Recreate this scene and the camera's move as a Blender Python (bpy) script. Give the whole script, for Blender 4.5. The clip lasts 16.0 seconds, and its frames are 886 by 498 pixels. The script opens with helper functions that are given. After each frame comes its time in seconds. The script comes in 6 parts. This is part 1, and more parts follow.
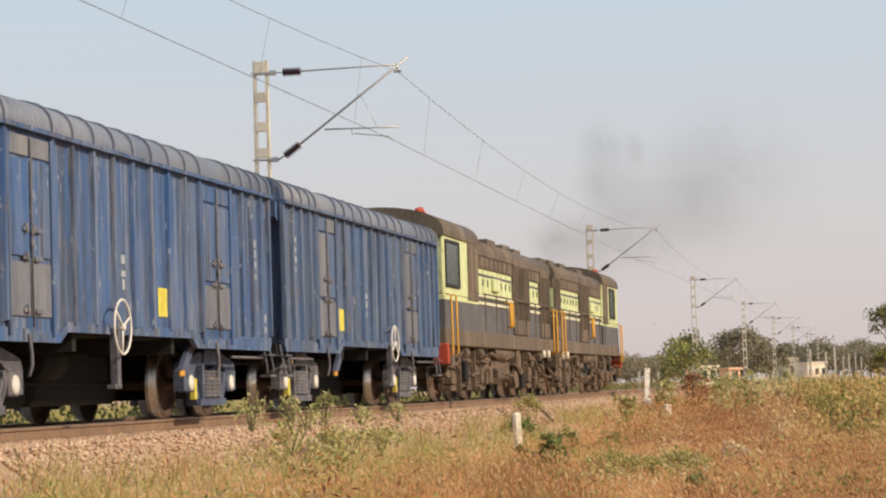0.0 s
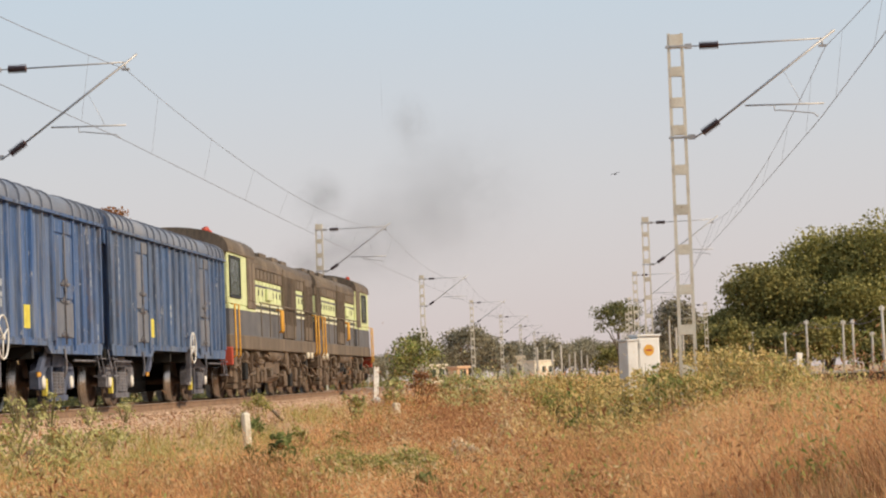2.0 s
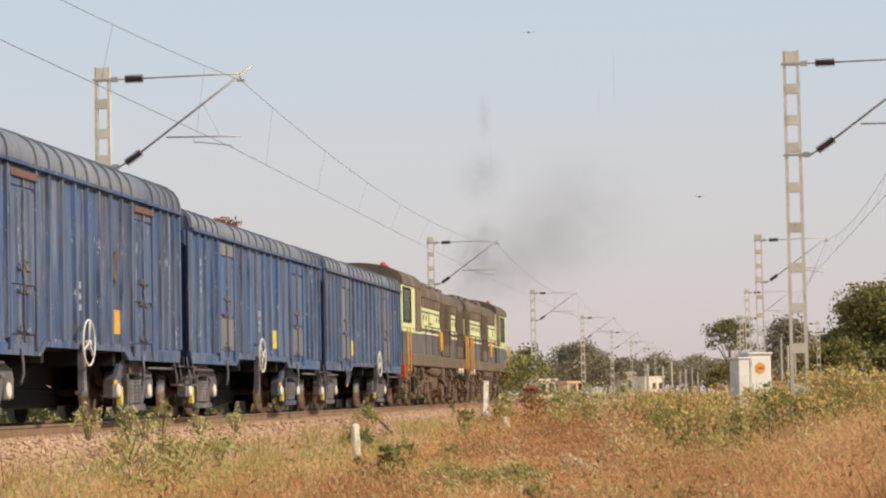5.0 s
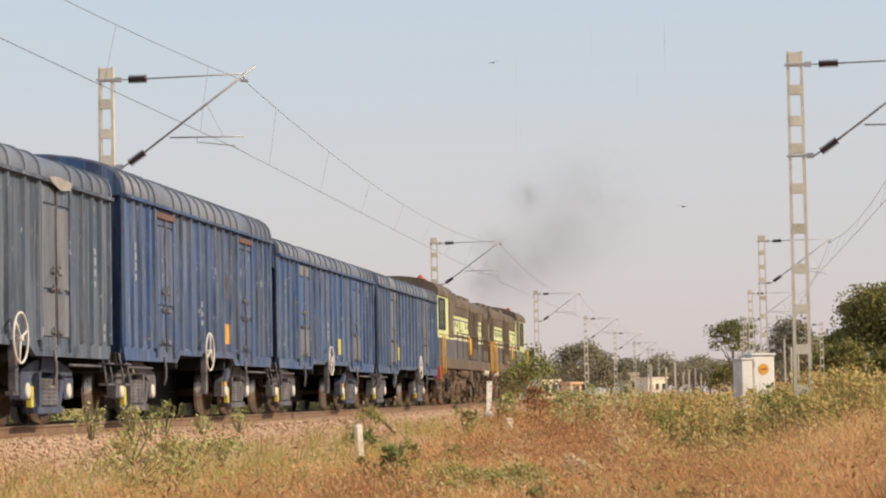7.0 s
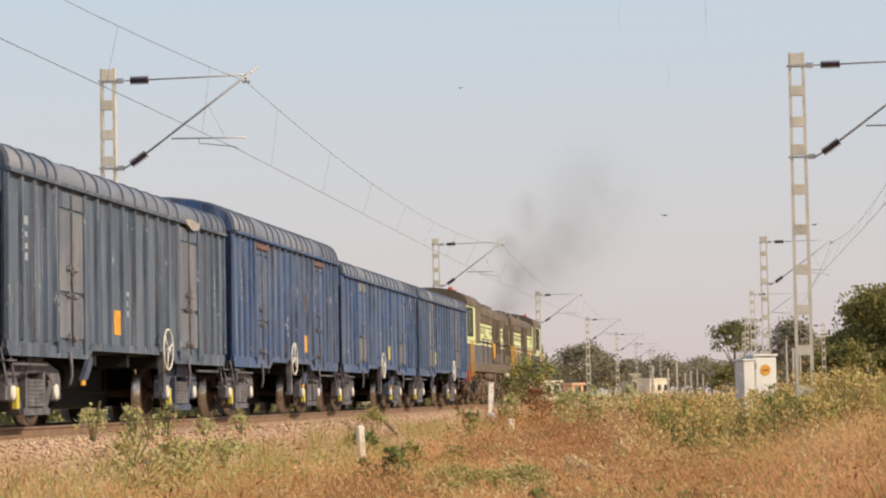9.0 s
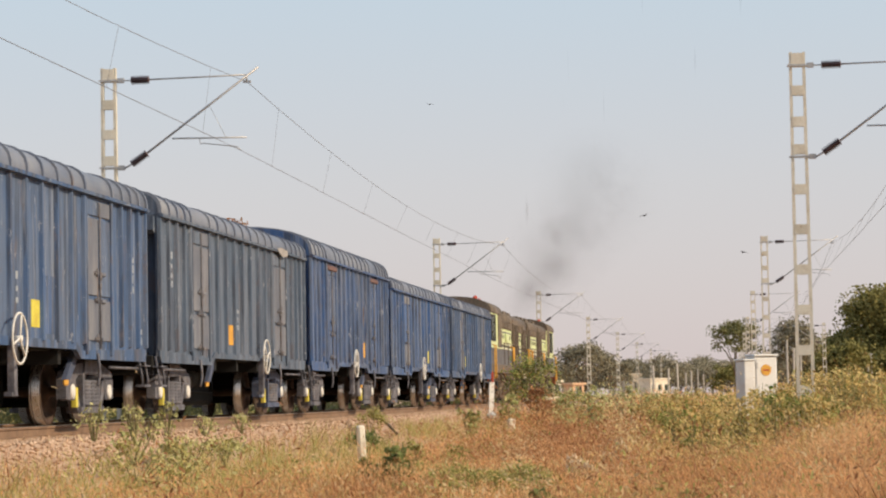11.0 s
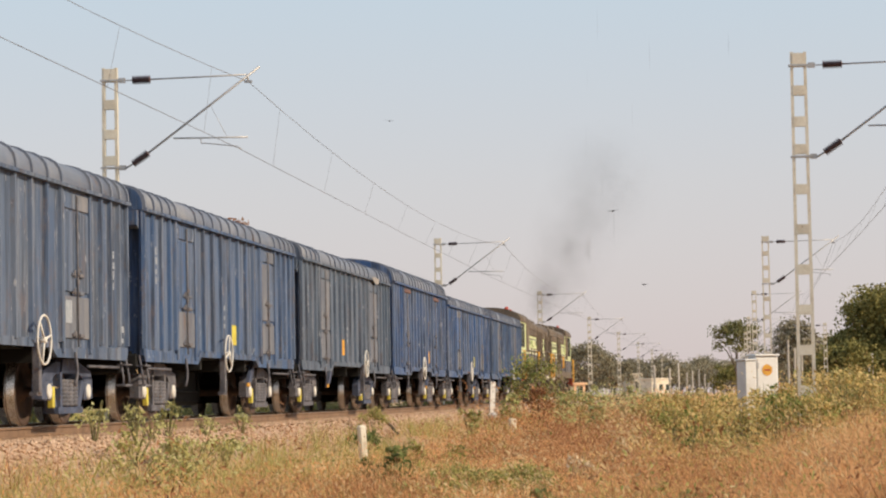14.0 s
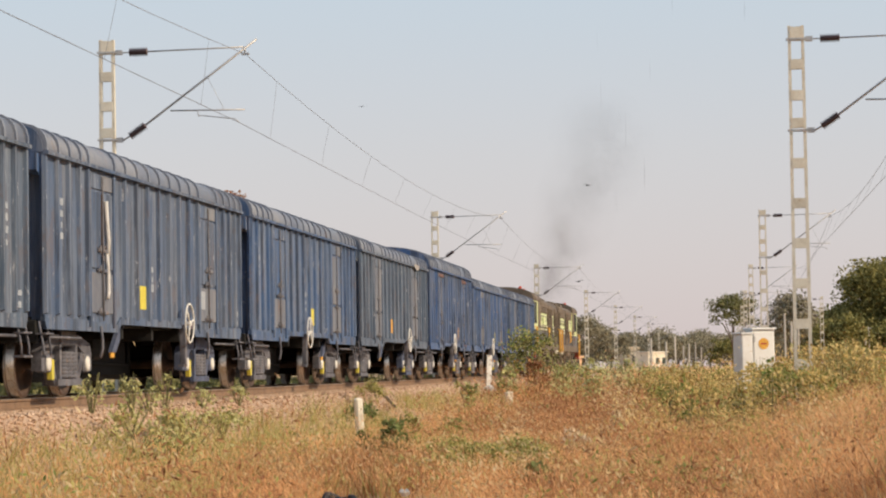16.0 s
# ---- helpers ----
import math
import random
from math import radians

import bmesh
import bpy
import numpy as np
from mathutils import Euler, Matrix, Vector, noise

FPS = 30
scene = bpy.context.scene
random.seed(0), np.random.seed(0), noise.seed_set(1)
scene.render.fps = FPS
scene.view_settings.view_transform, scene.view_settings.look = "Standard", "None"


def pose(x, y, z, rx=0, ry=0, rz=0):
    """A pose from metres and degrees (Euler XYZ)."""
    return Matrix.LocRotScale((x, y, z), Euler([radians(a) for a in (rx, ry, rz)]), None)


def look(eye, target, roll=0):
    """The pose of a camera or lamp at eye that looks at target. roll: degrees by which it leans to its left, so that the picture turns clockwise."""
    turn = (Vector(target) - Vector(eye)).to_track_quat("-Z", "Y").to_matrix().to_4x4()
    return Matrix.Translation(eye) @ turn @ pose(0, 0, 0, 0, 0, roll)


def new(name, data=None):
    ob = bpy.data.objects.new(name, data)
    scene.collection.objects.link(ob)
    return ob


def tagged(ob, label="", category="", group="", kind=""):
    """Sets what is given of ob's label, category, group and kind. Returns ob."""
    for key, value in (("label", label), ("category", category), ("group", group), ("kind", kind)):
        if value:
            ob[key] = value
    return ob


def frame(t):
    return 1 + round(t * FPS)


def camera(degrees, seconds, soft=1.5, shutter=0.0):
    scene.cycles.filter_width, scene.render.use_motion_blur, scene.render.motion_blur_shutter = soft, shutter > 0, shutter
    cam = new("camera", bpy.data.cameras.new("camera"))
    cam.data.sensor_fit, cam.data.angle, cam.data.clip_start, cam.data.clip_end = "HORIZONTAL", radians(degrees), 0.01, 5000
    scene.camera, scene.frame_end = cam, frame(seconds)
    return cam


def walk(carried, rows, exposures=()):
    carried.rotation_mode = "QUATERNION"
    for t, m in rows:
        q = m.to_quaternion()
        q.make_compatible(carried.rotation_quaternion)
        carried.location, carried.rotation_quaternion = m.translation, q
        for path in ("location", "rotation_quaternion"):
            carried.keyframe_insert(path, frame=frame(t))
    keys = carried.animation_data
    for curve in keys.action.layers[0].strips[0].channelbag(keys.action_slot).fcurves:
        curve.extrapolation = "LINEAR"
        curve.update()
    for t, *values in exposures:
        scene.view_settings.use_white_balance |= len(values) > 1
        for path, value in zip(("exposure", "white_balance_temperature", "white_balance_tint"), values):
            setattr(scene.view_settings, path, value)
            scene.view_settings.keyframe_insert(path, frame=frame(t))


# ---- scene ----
# ---------------- camera: stands on the grass between two tracks, panning by hand ----------------
EYE = (0.0, 0.0, 1.55)
cam = camera(20.36, 16.0, soft=2.1)
LEAN = 1.05  # the camera is held a little clockwise
# seconds, turn to the left of the track's direction, tilt upwards, roll (degrees)
PAN = [
    (0.0, 10.227, 3.034, -0.706), (0.5, 6.302, 2.772, -0.877), (1.0, 3.311, 2.704, -0.694), (1.5, 3.040, 2.790, -0.805),
    (2.0, 3.940, 2.923, -1.046), (2.5, 5.381, 3.100, -0.273), (3.0, 6.138, 3.163, -0.194), (3.5, 6.376, 3.214, -0.118),
    (4.0, 6.476, 3.254, -0.104), (6.5, 6.587, 3.278, -0.046), (7.0, 6.609, 3.284, -0.021), (7.5, 6.614, 3.285, -0.032),
    (8.0, 6.633, 3.285, -0.030), (8.5, 6.634, 3.285, -0.031), (9.0, 6.651, 3.307, -0.034), (11.5, 6.673, 3.302, -0.022),
    (12.0, 6.677, 3.295, -0.010), (12.5, 6.687, 3.321, -0.004), (13.0, 6.692, 3.288, 0.018), (13.5, 6.694, 3.302, -0.015),
    (14.0, 6.694, 3.301, -0.013), (14.5, 6.697, 3.300, 0.001), (15.0, 6.703, 3.302, 0.001), (15.5, 6.797, 3.111, 0.051),
    (16.0, 6.622, 2.674, 0.109),
]


def pan_pose(yaw, tilt, roll):
    return (Matrix.Translation(EYE) @ Matrix.Rotation(radians(LEAN), 4, "Y") @ Matrix.Rotation(radians(yaw), 4, "Z") @ Matrix.Rotation(radians(90 + tilt), 4, "X")
            @ Matrix.Rotation(radians(roll), 4, "Z"))


walk(cam, [(t, pan_pose(a, b, c)) for t, a, b, c in PAN])

# ---------------- light: low warm afternoon sun from the right, hazy sky ----------------
SUN_DIR = Vector((0.80, -0.19, 0.50)).normalized()
sun_elev = math.asin(SUN_DIR.z)
sun_azim = math.atan2(SUN_DIR.x, SUN_DIR.y)
world = bpy.data.worlds.new("sky")
scene.world = world
world.use_nodes = True
wn, wl = world.node_tree.nodes, world.node_tree.links
sky = wn.new("ShaderNodeTexSky")
sky.sky_type, sky.sun_disc = "NISHITA", False
sky.sun_elevation, sky.sun_rotation = sun_elev, sun_azim
sky.air_density, sky.dust_density, sky.ozone_density = 1.0, 1.2, 1.0
# thick even haze over the whole dome: pinkish low down, pale blue above
coord = wn.new("ShaderNodeTexCoord")
sep_w = wn.new("ShaderNodeSeparateXYZ")
wl.new(coord.outputs["Generated"], sep_w.inputs[0])
haze = wn.new("ShaderNodeValToRGB")
HAZE = ((0.0, (0.635, 0.535, 0.535)), (0.085, (0.605, 0.585, 0.60)), (0.17, (0.535, 0.62, 0.69)), (1.0, (0.34, 0.47, 0.66)))
while len(haze.color_ramp.elements) < len(HAZE):
    haze.color_ramp.elements.new(0.5)
for el, (p_, c_) in zip(haze.color_ramp.elements, HAZE):
    el.position, el.color = p_, (*c_, 1)
wl.new(sep_w.outputs[2], haze.inputs[0])
gain = wn.new("ShaderNodeMix")
gain.data_type, gain.blend_type = "RGBA", "MULTIPLY"
gain.inputs[0].default_value, gain.inputs[7].default_value = 1.0, (8.0, 8.0, 8.0, 1)
wl.new(haze.outputs[0], gain.inputs[6])
both = wn.new("ShaderNodeMix")
both.data_type = "RGBA"
both.inputs[0].default_value = 0.85
wl.new(sky.outputs["Color"], both.inputs[6])
wl.new(gain.outputs[2], both.inputs[7])
wl.new(both.outputs[2], wn["Background"].inputs["Color"])
wn["Background"].inputs["Strength"].default_value = 0.137
sun = new("sun", bpy.data.lights.new("sun", "SUN"))
sun.data.energy, sun.data.angle, sun.data.color = 4.0, radians(0.6), (1.0, 0.81, 0.57)
sun.matrix_world = look((60, 0, 60), Vector((60, 0, 60)) - SUN_DIR)
scene.view_settings.exposure = 0.0

# ---------------- helpers of this scene ----------------


class Shape:
    """Collects plain pieces of one mesh."""

    def __init__(self):
        self.v, self.f, self.smooth = [], [], []

    def add(self, verts, faces, smooth=False):
        o = len(self.v)
        self.v += [tuple(p) for p in verts]
        self.f += [tuple(i + o for i in f) for f in faces]
        self.smooth += [smooth] * len(faces)
        return self

    def box(self, x0, x1, y0, y1, z0, z1, bev=0.0):
        if bev <= 0:
            v = [(x, y, z) for z in (z0, z1) for y in (y0, y1) for x in (x0, x1)]
            return self.add(v, [(0, 2, 3, 1), (4, 5, 7, 6), (0, 1, 5, 4), (2, 6, 7, 3), (0, 4, 6, 2), (1, 3, 7, 5)])
        b = bev
        prof = [(x0 + b, y0), (x1 - b, y0), (x1, y0 + b), (x1, y1 - b), (x1 - b, y1), (x0 + b, y1), (x0, y1 - b), (x0, y0 + b)]
        inn = [(min(max(x, x0 + b), x1 - b), min(max(y, y0 + b), y1 - b)) for x, y in prof]
        v = [(x, y, z0) for x, y in inn] + [(x, y, z0 + b) for x, y in prof] + [(x, y, z1 - b) for x, y in prof] + [(x, y, z1) for x, y in inn]
        f = [tuple(range(7, -1, -1)), tuple(range(24, 32))]
        for k in range(3):
            for i in range(8):
                j = (i + 1) % 8
                f.append((k * 8 + i, k * 8 + j, k * 8 + 8 + j, k * 8 + 8 + i))
        return self.add(v, f)

    def tube(self, pts, r, n=8, cap=True, r1=None):
        pts = [Vector(p) for p in pts]
        v, f = [], []
        up = None
        for i, p in enumerate(pts):
            d = (pts[min(i + 1, len(pts) - 1)] - pts[max(i - 1, 0)]).normalized()
            a = up if up is not None and abs(up.dot(d)) < 0.95 else (Vector((0, 0, 1)) if abs(d.z) < 0.9 else Vector((1, 0, 0)))
            b = d.cross(a).normalized()
            a = b.cross(d).normalized()
            up = a
            rr = r if r1 is None else r + (r1 - r) * i / max(1, len(pts) - 1)
            v += [p + (a * math.cos(2 * math.pi * k / n) + b * math.sin(2 * math.pi * k / n)) * rr for k in range(n)]
        for i in range(len(pts) - 1):
            for k in range(n):
                f.append((i * n + k, i * n + (k + 1) % n, (i + 1) * n + (k + 1) % n, (i + 1) * n + k))
        self.add(v, f, n > 5)
        if cap and n > 2:
            o = len(self.v) - len(v)
            self.f += [tuple(o + k for k in range(n - 1, -1, -1)), tuple(o + len(v) - n + k for k in range(n))]
            self.smooth += [False, False]
        return self

    def sweep(self, prof, y0, y1, closed=True, smooth=False):
        """A profile of (x, z) drawn out along y."""
        n = len(prof)
        v = [(x, y0, z) for x, z in prof] + [(x, y1, z) for x, z in prof]
        f = [(i, (i + 1) % n, n + (i + 1) % n, n + i) for i in range(n if closed else n - 1)]
        if closed:
            f += [tuple(range(n - 1, -1, -1)), tuple(range(n, 2 * n))]
        return self.add(v, f, smooth)

    def plate(self, prof, x0, x1):
        """A profile of (y, z) drawn out along x."""
        n = len(prof)
        v = [(x0, y, z) for y, z in prof] + [(x1, y, z) for y, z in prof]
        return self.add(v, [(i, (i + 1) % n, n + (i + 1) % n, n + i) for i in range(n)] + [tuple(range(n - 1, -1, -1)), tuple(range(n, 2 * n))])

    def lathe(self, prof, n=24, axis="x", at=(0, 0, 0)):
        """A profile of (along, radius) turned round an axis."""
        v, f = [], []
        for a, r in prof:
            for k in range(n):
                c, s = r * math.cos(2 * math.pi * k / n), r * math.sin(2 * math.pi * k / n)
                p = (a, c, s) if axis == "x" else (c, a, s) if axis == "y" else (c, s, a)
                v.append((p[0] + at[0], p[1] + at[1], p[2] + at[2]))
        for i in range(len(prof) - 1):
            for k in range(n):
                f.append((i * n + k, i * n + (k + 1) % n, (i + 1) * n + (k + 1) % n, (i + 1) * n + k))
        self.add(v, f, True)
        o = len(self.v) - len(v)
        self.f += [tuple(o + k for k in range(n - 1, -1, -1)), tuple(o + len(v) - n + k for k in range(n))]
        self.smooth += [False, False]
        return self

    def mesh(self, name, material):
        me = bpy.data.meshes.new(name)
        me.from_pydata(self.v, [], self.f)
        me.polygons.foreach_set("use_smooth", self.smooth)
        bm = bmesh.new()
        bm.from_mesh(me)
        bmesh.ops.recalc_face_normals(bm, faces=bm.faces)
        bm.to_mesh(me)
        bm.free()
        me.materials.append(material)
        return me


def part(name, shape, material, parent=None, label="", at=None):
    """Links a shape (or a ready mesh) as one mesh object under a thing or a part."""
    ob = new(name, shape if isinstance(shape, bpy.types.Mesh) else shape.mesh(name, material))
    if parent is not None:
        ob.parent = parent
    if at is not None:
        ob.matrix_basis = at
    if label:
        tagged(ob, label)
    return ob


def empty(name, m=None):
    ob = new(name)
    ob.empty_display_size = 0.3
    if m is not None:
        ob.matrix_basis = m
    return ob


# ---------------- materials ----------------


def mix(nt, fac, a, b, blend="MIX"):
    n = nt.nodes.new("ShaderNodeMix")
    n.data_type, n.blend_type = "RGBA", blend
    for sock, val in ((n.inputs[0], fac), (n.inputs[6], a), (n.inputs[7], b)):
        if isinstance(val, bpy.types.NodeSocket):
            nt.links.new(val, sock)
        else:
            sock.default_value = val if isinstance(val, (int, float)) else (*val[:3], 1)
    return n.outputs[2]


def ramp(nt, sock, stops):
    n = nt.nodes.new("ShaderNodeValToRGB")
    e = n.color_ramp.elements
    while len(e) < len(stops):
        e.new(0.5)
    for el, (p, c) in zip(e, stops):
        el.position, el.color = p, ((c, c, c, 1) if isinstance(c, (int, float)) else (*c, 1))
    nt.links.new(sock, n.inputs[0])
    return n.outputs[0]


def tex(nt, scale, detail=4.0, rough=0.6, stretch=(1, 1, 1), coords="Object", kind="noise"):
    tc, mp = nt.nodes.new("ShaderNodeTexCoord"), nt.nodes.new("ShaderNodeMapping")
    mp.inputs["Scale"].default_value = stretch
    info = nt.nodes.new("ShaderNodeObjectInfo")
    add = nt.nodes.new("ShaderNodeVectorMath")
    mul = nt.nodes.new("ShaderNodeMath")
    mul.operation, mul.inputs[1].default_value = "MULTIPLY", 37.0
    nt.links.new(info.outputs["Random"], mul.inputs[0])
    nt.links.new(tc.outputs[coords], add.inputs[0])
    if coords == "Object":
        nt.links.new(mul.outputs[0], add.inputs[1])
    nt.links.new(add.outputs[0], mp.inputs["Vector"])
    if kind == "noise":
        n = nt.nodes.new("ShaderNodeTexNoise")
        n.inputs["Detail"].default_value, n.inputs["Roughness"].default_value = detail, rough
    else:
        n = nt.nodes.new("ShaderNodeTexVoronoi")
    n.inputs["Scale"].default_value = scale
    nt.links.new(mp.outputs[0], n.inputs["Vector"])
    return n.outputs["Fac"] if kind == "noise" else n.outputs["Distance"]


def material(name, base, dark=None, light=None, rough=0.7, metal=0.0, scale=2.0, fine=30.0, stretch=(1, 1, 1), rust=None, rust_at=0.6,
             bump=0.15, coords="Object", vary=0.0, spec=0.35, translucent=None):
    """A surface with variation at two scales, worn spots and a little relief."""
    m = bpy.data.materials.new(name)
    m.use_nodes = True
    nt = m.node_tree
    b = nt.nodes["Principled BSDF"]
    dark = dark or tuple(c * 0.7 for c in base)
    light = light or tuple(min(1, c * 1.25) for c in base)
    big, small = tex(nt, scale, stretch=stretch, coords=coords), tex(nt, fine, 3.0, 0.7, stretch=stretch, coords=coords)
    col = ramp(nt, big, [(0.3, dark), (0.52, base), (0.75, light)])
    col = mix(nt, 0.35, col, ramp(nt, small, [(0.3, dark), (0.7, light)]))
    if rust:
        spot = tex(nt, scale * 2.3, 6.0, 0.7, stretch=stretch, coords=coords)
        col = mix(nt, ramp(nt, spot, [(rust_at, 0.0), (rust_at + 0.08, 0.85)]), col, rust)
    if vary:
        info = nt.nodes.new("ShaderNodeObjectInfo")
        hs = nt.nodes.new("ShaderNodeHueSaturation")
        mr = nt.nodes.new("ShaderNodeMapRange")
        mr.inputs["To Min"].default_value, mr.inputs["To Max"].default_value = 1 - vary, 1 + vary
        nt.links.new(info.outputs["Random"], mr.inputs["Value"])
        nt.links.new(mr.outputs[0], hs.inputs["Value"])
        nt.links.new(col, hs.inputs["Color"])
        col = hs.outputs[0]
    nt.links.new(col, b.inputs["Base Color"])
    b.inputs["Metallic"].default_value = metal
    b.inputs["Specular IOR Level"].default_value = spec
    rr = nt.nodes.new("ShaderNodeMapRange")
    rr.inputs["To Min"].default_value, rr.inputs["To Max"].default_value = max(0.05, rough - 0.15), min(1, rough + 0.15)
    nt.links.new(small, rr.inputs["Value"])
    nt.links.new(rr.outputs[0], b.inputs["Roughness"])
    if bump:
        bp = nt.nodes.new("ShaderNodeBump")
        bp.inputs["Strength"].default_value, bp.inputs["Distance"].default_value = bump, 0.02
        nt.links.new(small, bp.inputs["Height"])
        nt.links.new(bp.outputs[0], b.inputs["Normal"])
    if translucent:
        tr = nt.nodes.new("ShaderNodeBsdfTranslucent")
        nt.links.new(col, tr.inputs["Color"])
        ms = nt.nodes.new("ShaderNodeMixShader")
        ms.inputs[0].default_value = translucent
        nt.links.new(b.outputs[0], ms.inputs[1])
        nt.links.new(tr.outputs[0], ms.inputs[2])
        nt.links.new(ms.outputs[0], nt.nodes["Material Output"].inputs["Surface"])
    return m


def leafy(name, stops, translucent=0.3, rough=0.7, patches=()):
    """Leaves or blades: each island takes its own tone out of a range."""
    m = bpy.data.materials.new(name)
    m.use_nodes = True
    nt = m.node_tree
    b = nt.nodes["Principled BSDF"]
    geo = nt.nodes.new("ShaderNodeNewGeometry")
    col = ramp(nt, geo.outputs["Random Per Island"], stops)
    patch = tex(nt, 0.35, 3.0, 0.6)
    col = mix(nt, ramp(nt, patch, [(0.4, 0.0), (0.65, 0.45)]), col, stops[-1][1])
    for sc, tone, lo, hi, k in patches:
        col = mix(nt, ramp(nt, tex(nt, sc, 4.0, 0.65, (1, 0.6, 1)), [(lo, 0.0), (hi, k)]), col, tone)
    nt.links.new(col, b.inputs["Base Color"])
    b.inputs["Roughness"].default_value = rough
    b.inputs["Specular IOR Level"].default_value = 0.2
    tr = nt.nodes.new("ShaderNodeBsdfTranslucent")
    nt.links.new(col, tr.inputs["Color"])
    ms = nt.nodes.new("ShaderNodeMixShader")
    ms.inputs[0].default_value = translucent
    nt.links.new(b.outputs[0], ms.inputs[1])
    nt.links.new(tr.outputs[0], ms.inputs[2])
    nt.links.new(ms.outputs[0], nt.nodes["Material Output"].inputs["Surface"])
    return m


RUST = (0.16, 0.075, 0.04)


def wagon_paint(name, base, rust_at=0.66, dust=0.5):
    """Sun-bleached wagon paint: dust and grime run downwards in streaks, with scuffs and rust."""
    m = material(name, base, tuple(c * 0.62 for c in base), tuple(0.72 * c + 0.07 for c in base), rough=0.62, scale=0.8, fine=16,
                 stretch=(1, 1, 0.22), rust=RUST, rust_at=rust_at + 0.04, bump=0.12, spec=0.3)
    nt = m.node_tree
    b = nt.nodes["Principled BSDF"]
    col = b.inputs["Base Color"].links[0].from_socket
    patch = ramp(nt, tex(nt, 0.6, 6.0, 0.7, (1, 1, 0.4)), [(0.45, 0.0), (0.58, dust)])
    col = mix(nt, patch, col, (0.150, 0.180, 0.235))
    run = ramp(nt, tex(nt, 5.0, 5.0, 0.75, (1, 1, 0.06)), [(0.49, 0.0), (0.575, 0.75)])
    col = mix(nt, run, col, (0.045, 0.055, 0.08))
    pale = ramp(nt, tex(nt, 6.0, 6.0, 0.8, (1, 1, 0.05)), [(0.53, 0.0), (0.61, 0.42)])
    col = mix(nt, pale, col, (0.30, 0.315, 0.35))
    scuff = ramp(nt, tex(nt, 2.2, 7.0, 0.8, (1, 1, 0.55)), [(0.56, 0.0), (0.61, 0.55)])
    col = mix(nt, scuff, col, (0.135, 0.115, 0.125))
    chip = ramp(nt, tex(nt, 7.0, 6.0, 0.8, (1, 1, 0.4)), [(0.615, 0.0), (0.645, 0.75)])
    col = mix(nt, chip, col, (0.42, 0.43, 0.46))
    nt.links.new(col, b.inputs["Base Color"])
    return m


blue = wagon_paint("faded_blue_paint", (0.054, 0.118, 0.262))
blue_bright = wagon_paint("bright_blue_paint", (0.042, 0.115, 0.30), 0.7)
blue_grey = wagon_paint("grey_blue_paint", (0.085, 0.125, 0.19), 0.64)
blue_dusty = wagon_paint("dusty_blue_paint", (0.078, 0.125, 0.225), 0.62, 0.65)
blue_deep = wagon_paint("deep_blue_paint", (0.042, 0.108, 0.28), 0.68)
door_grey = material("worn_door_paint", (0.15, 0.165, 0.205), (0.075, 0.09, 0.13), (0.30, 0.29, 0.29), scale=1.6, fine=22, stretch=(1, 1, 0.25), rust=(0.18, 0.13, 0.11), rust_at=0.585)
roof_tin = material("dusty_roof_sheet", (0.185, 0.205, 0.255), (0.105, 0.13, 0.19), (0.29, 0.295, 0.315), scale=0.7, fine=9, rust=(0.20, 0.145, 0.12), rust_at=0.61, rough=0.55)
stem_green = material("green_stem", (0.20, 0.19, 0.08), (0.13, 0.12, 0.05), (0.3, 0.28, 0.14), scale=6)
bogie_grey = material("dusty_bogie_steel", (0.115, 0.115, 0.14), (0.035, 0.036, 0.048), (0.27, 0.26, 0.28), scale=4, fine=40, rust=(0.17, 0.11, 0.075), rust_at=0.58)
bogie_blue = material("blue_bogie_paint", (0.07, 0.09, 0.16), (0.03, 0.042, 0.08), (0.17, 0.19, 0.25), scale=4, fine=40, rust=(0.17, 0.11, 0.075), rust_at=0.6)
# near-black for dark parts; below the wagons it paints in the body's shade
under_black = material("near_black_paint_and_shade", (0.014, 0.0135, 0.0135), scale=3, fine=30, rough=0.85)
iron_rust = material("dark_rusty_iron", (0.10, 0.075, 0.06), (0.05, 0.04, 0.035), (0.19, 0.13, 0.10), scale=6, fine=60)
worn_iron = material("worn_door_iron", (0.15, 0.145, 0.16), (0.08, 0.075, 0.085), (0.26, 0.24, 0.24), scale=6, fine=50, rust=(0.17, 0.11, 0.08), rust_at=0.6)
wheel_rust = material("rusty_wheel_disc", (0.075, 0.048, 0.036), (0.03, 0.022, 0.018), (0.16, 0.095, 0.065), scale=6, fine=60)
tread = material("polished_wheel_tread", (0.50, 0.45, 0.41), rough=0.28, metal=0.9, scale=8, fine=80)
white_paint = material("dirty_white_paint", (0.72, 0.70, 0.66), (0.5, 0.47, 0.42), (0.82, 0.81, 0.78), scale=5, fine=50)
yellow_paint = material("yellow_paint", (0.64, 0.58, 0.07), (0.5, 0.38, 0.05), (0.8, 0.68, 0.15), scale=5, fine=40)
orange_paint = material("orange_yellow_paint", (0.72, 0.36, 0.05), (0.5, 0.24, 0.04), (0.8, 0.46, 0.09), scale=5, fine=40)
red_paint = material("red_buffer_paint", (0.50, 0.07, 0.04), (0.30, 0.05, 0.03), (0.6, 0.12, 0.07), scale=4, fine=40)
stencil = material("worn_white_stencil", (0.36, 0.39, 0.43), (0.2, 0.24, 0.3), (0.5, 0.51, 0.53), scale=14, fine=60)
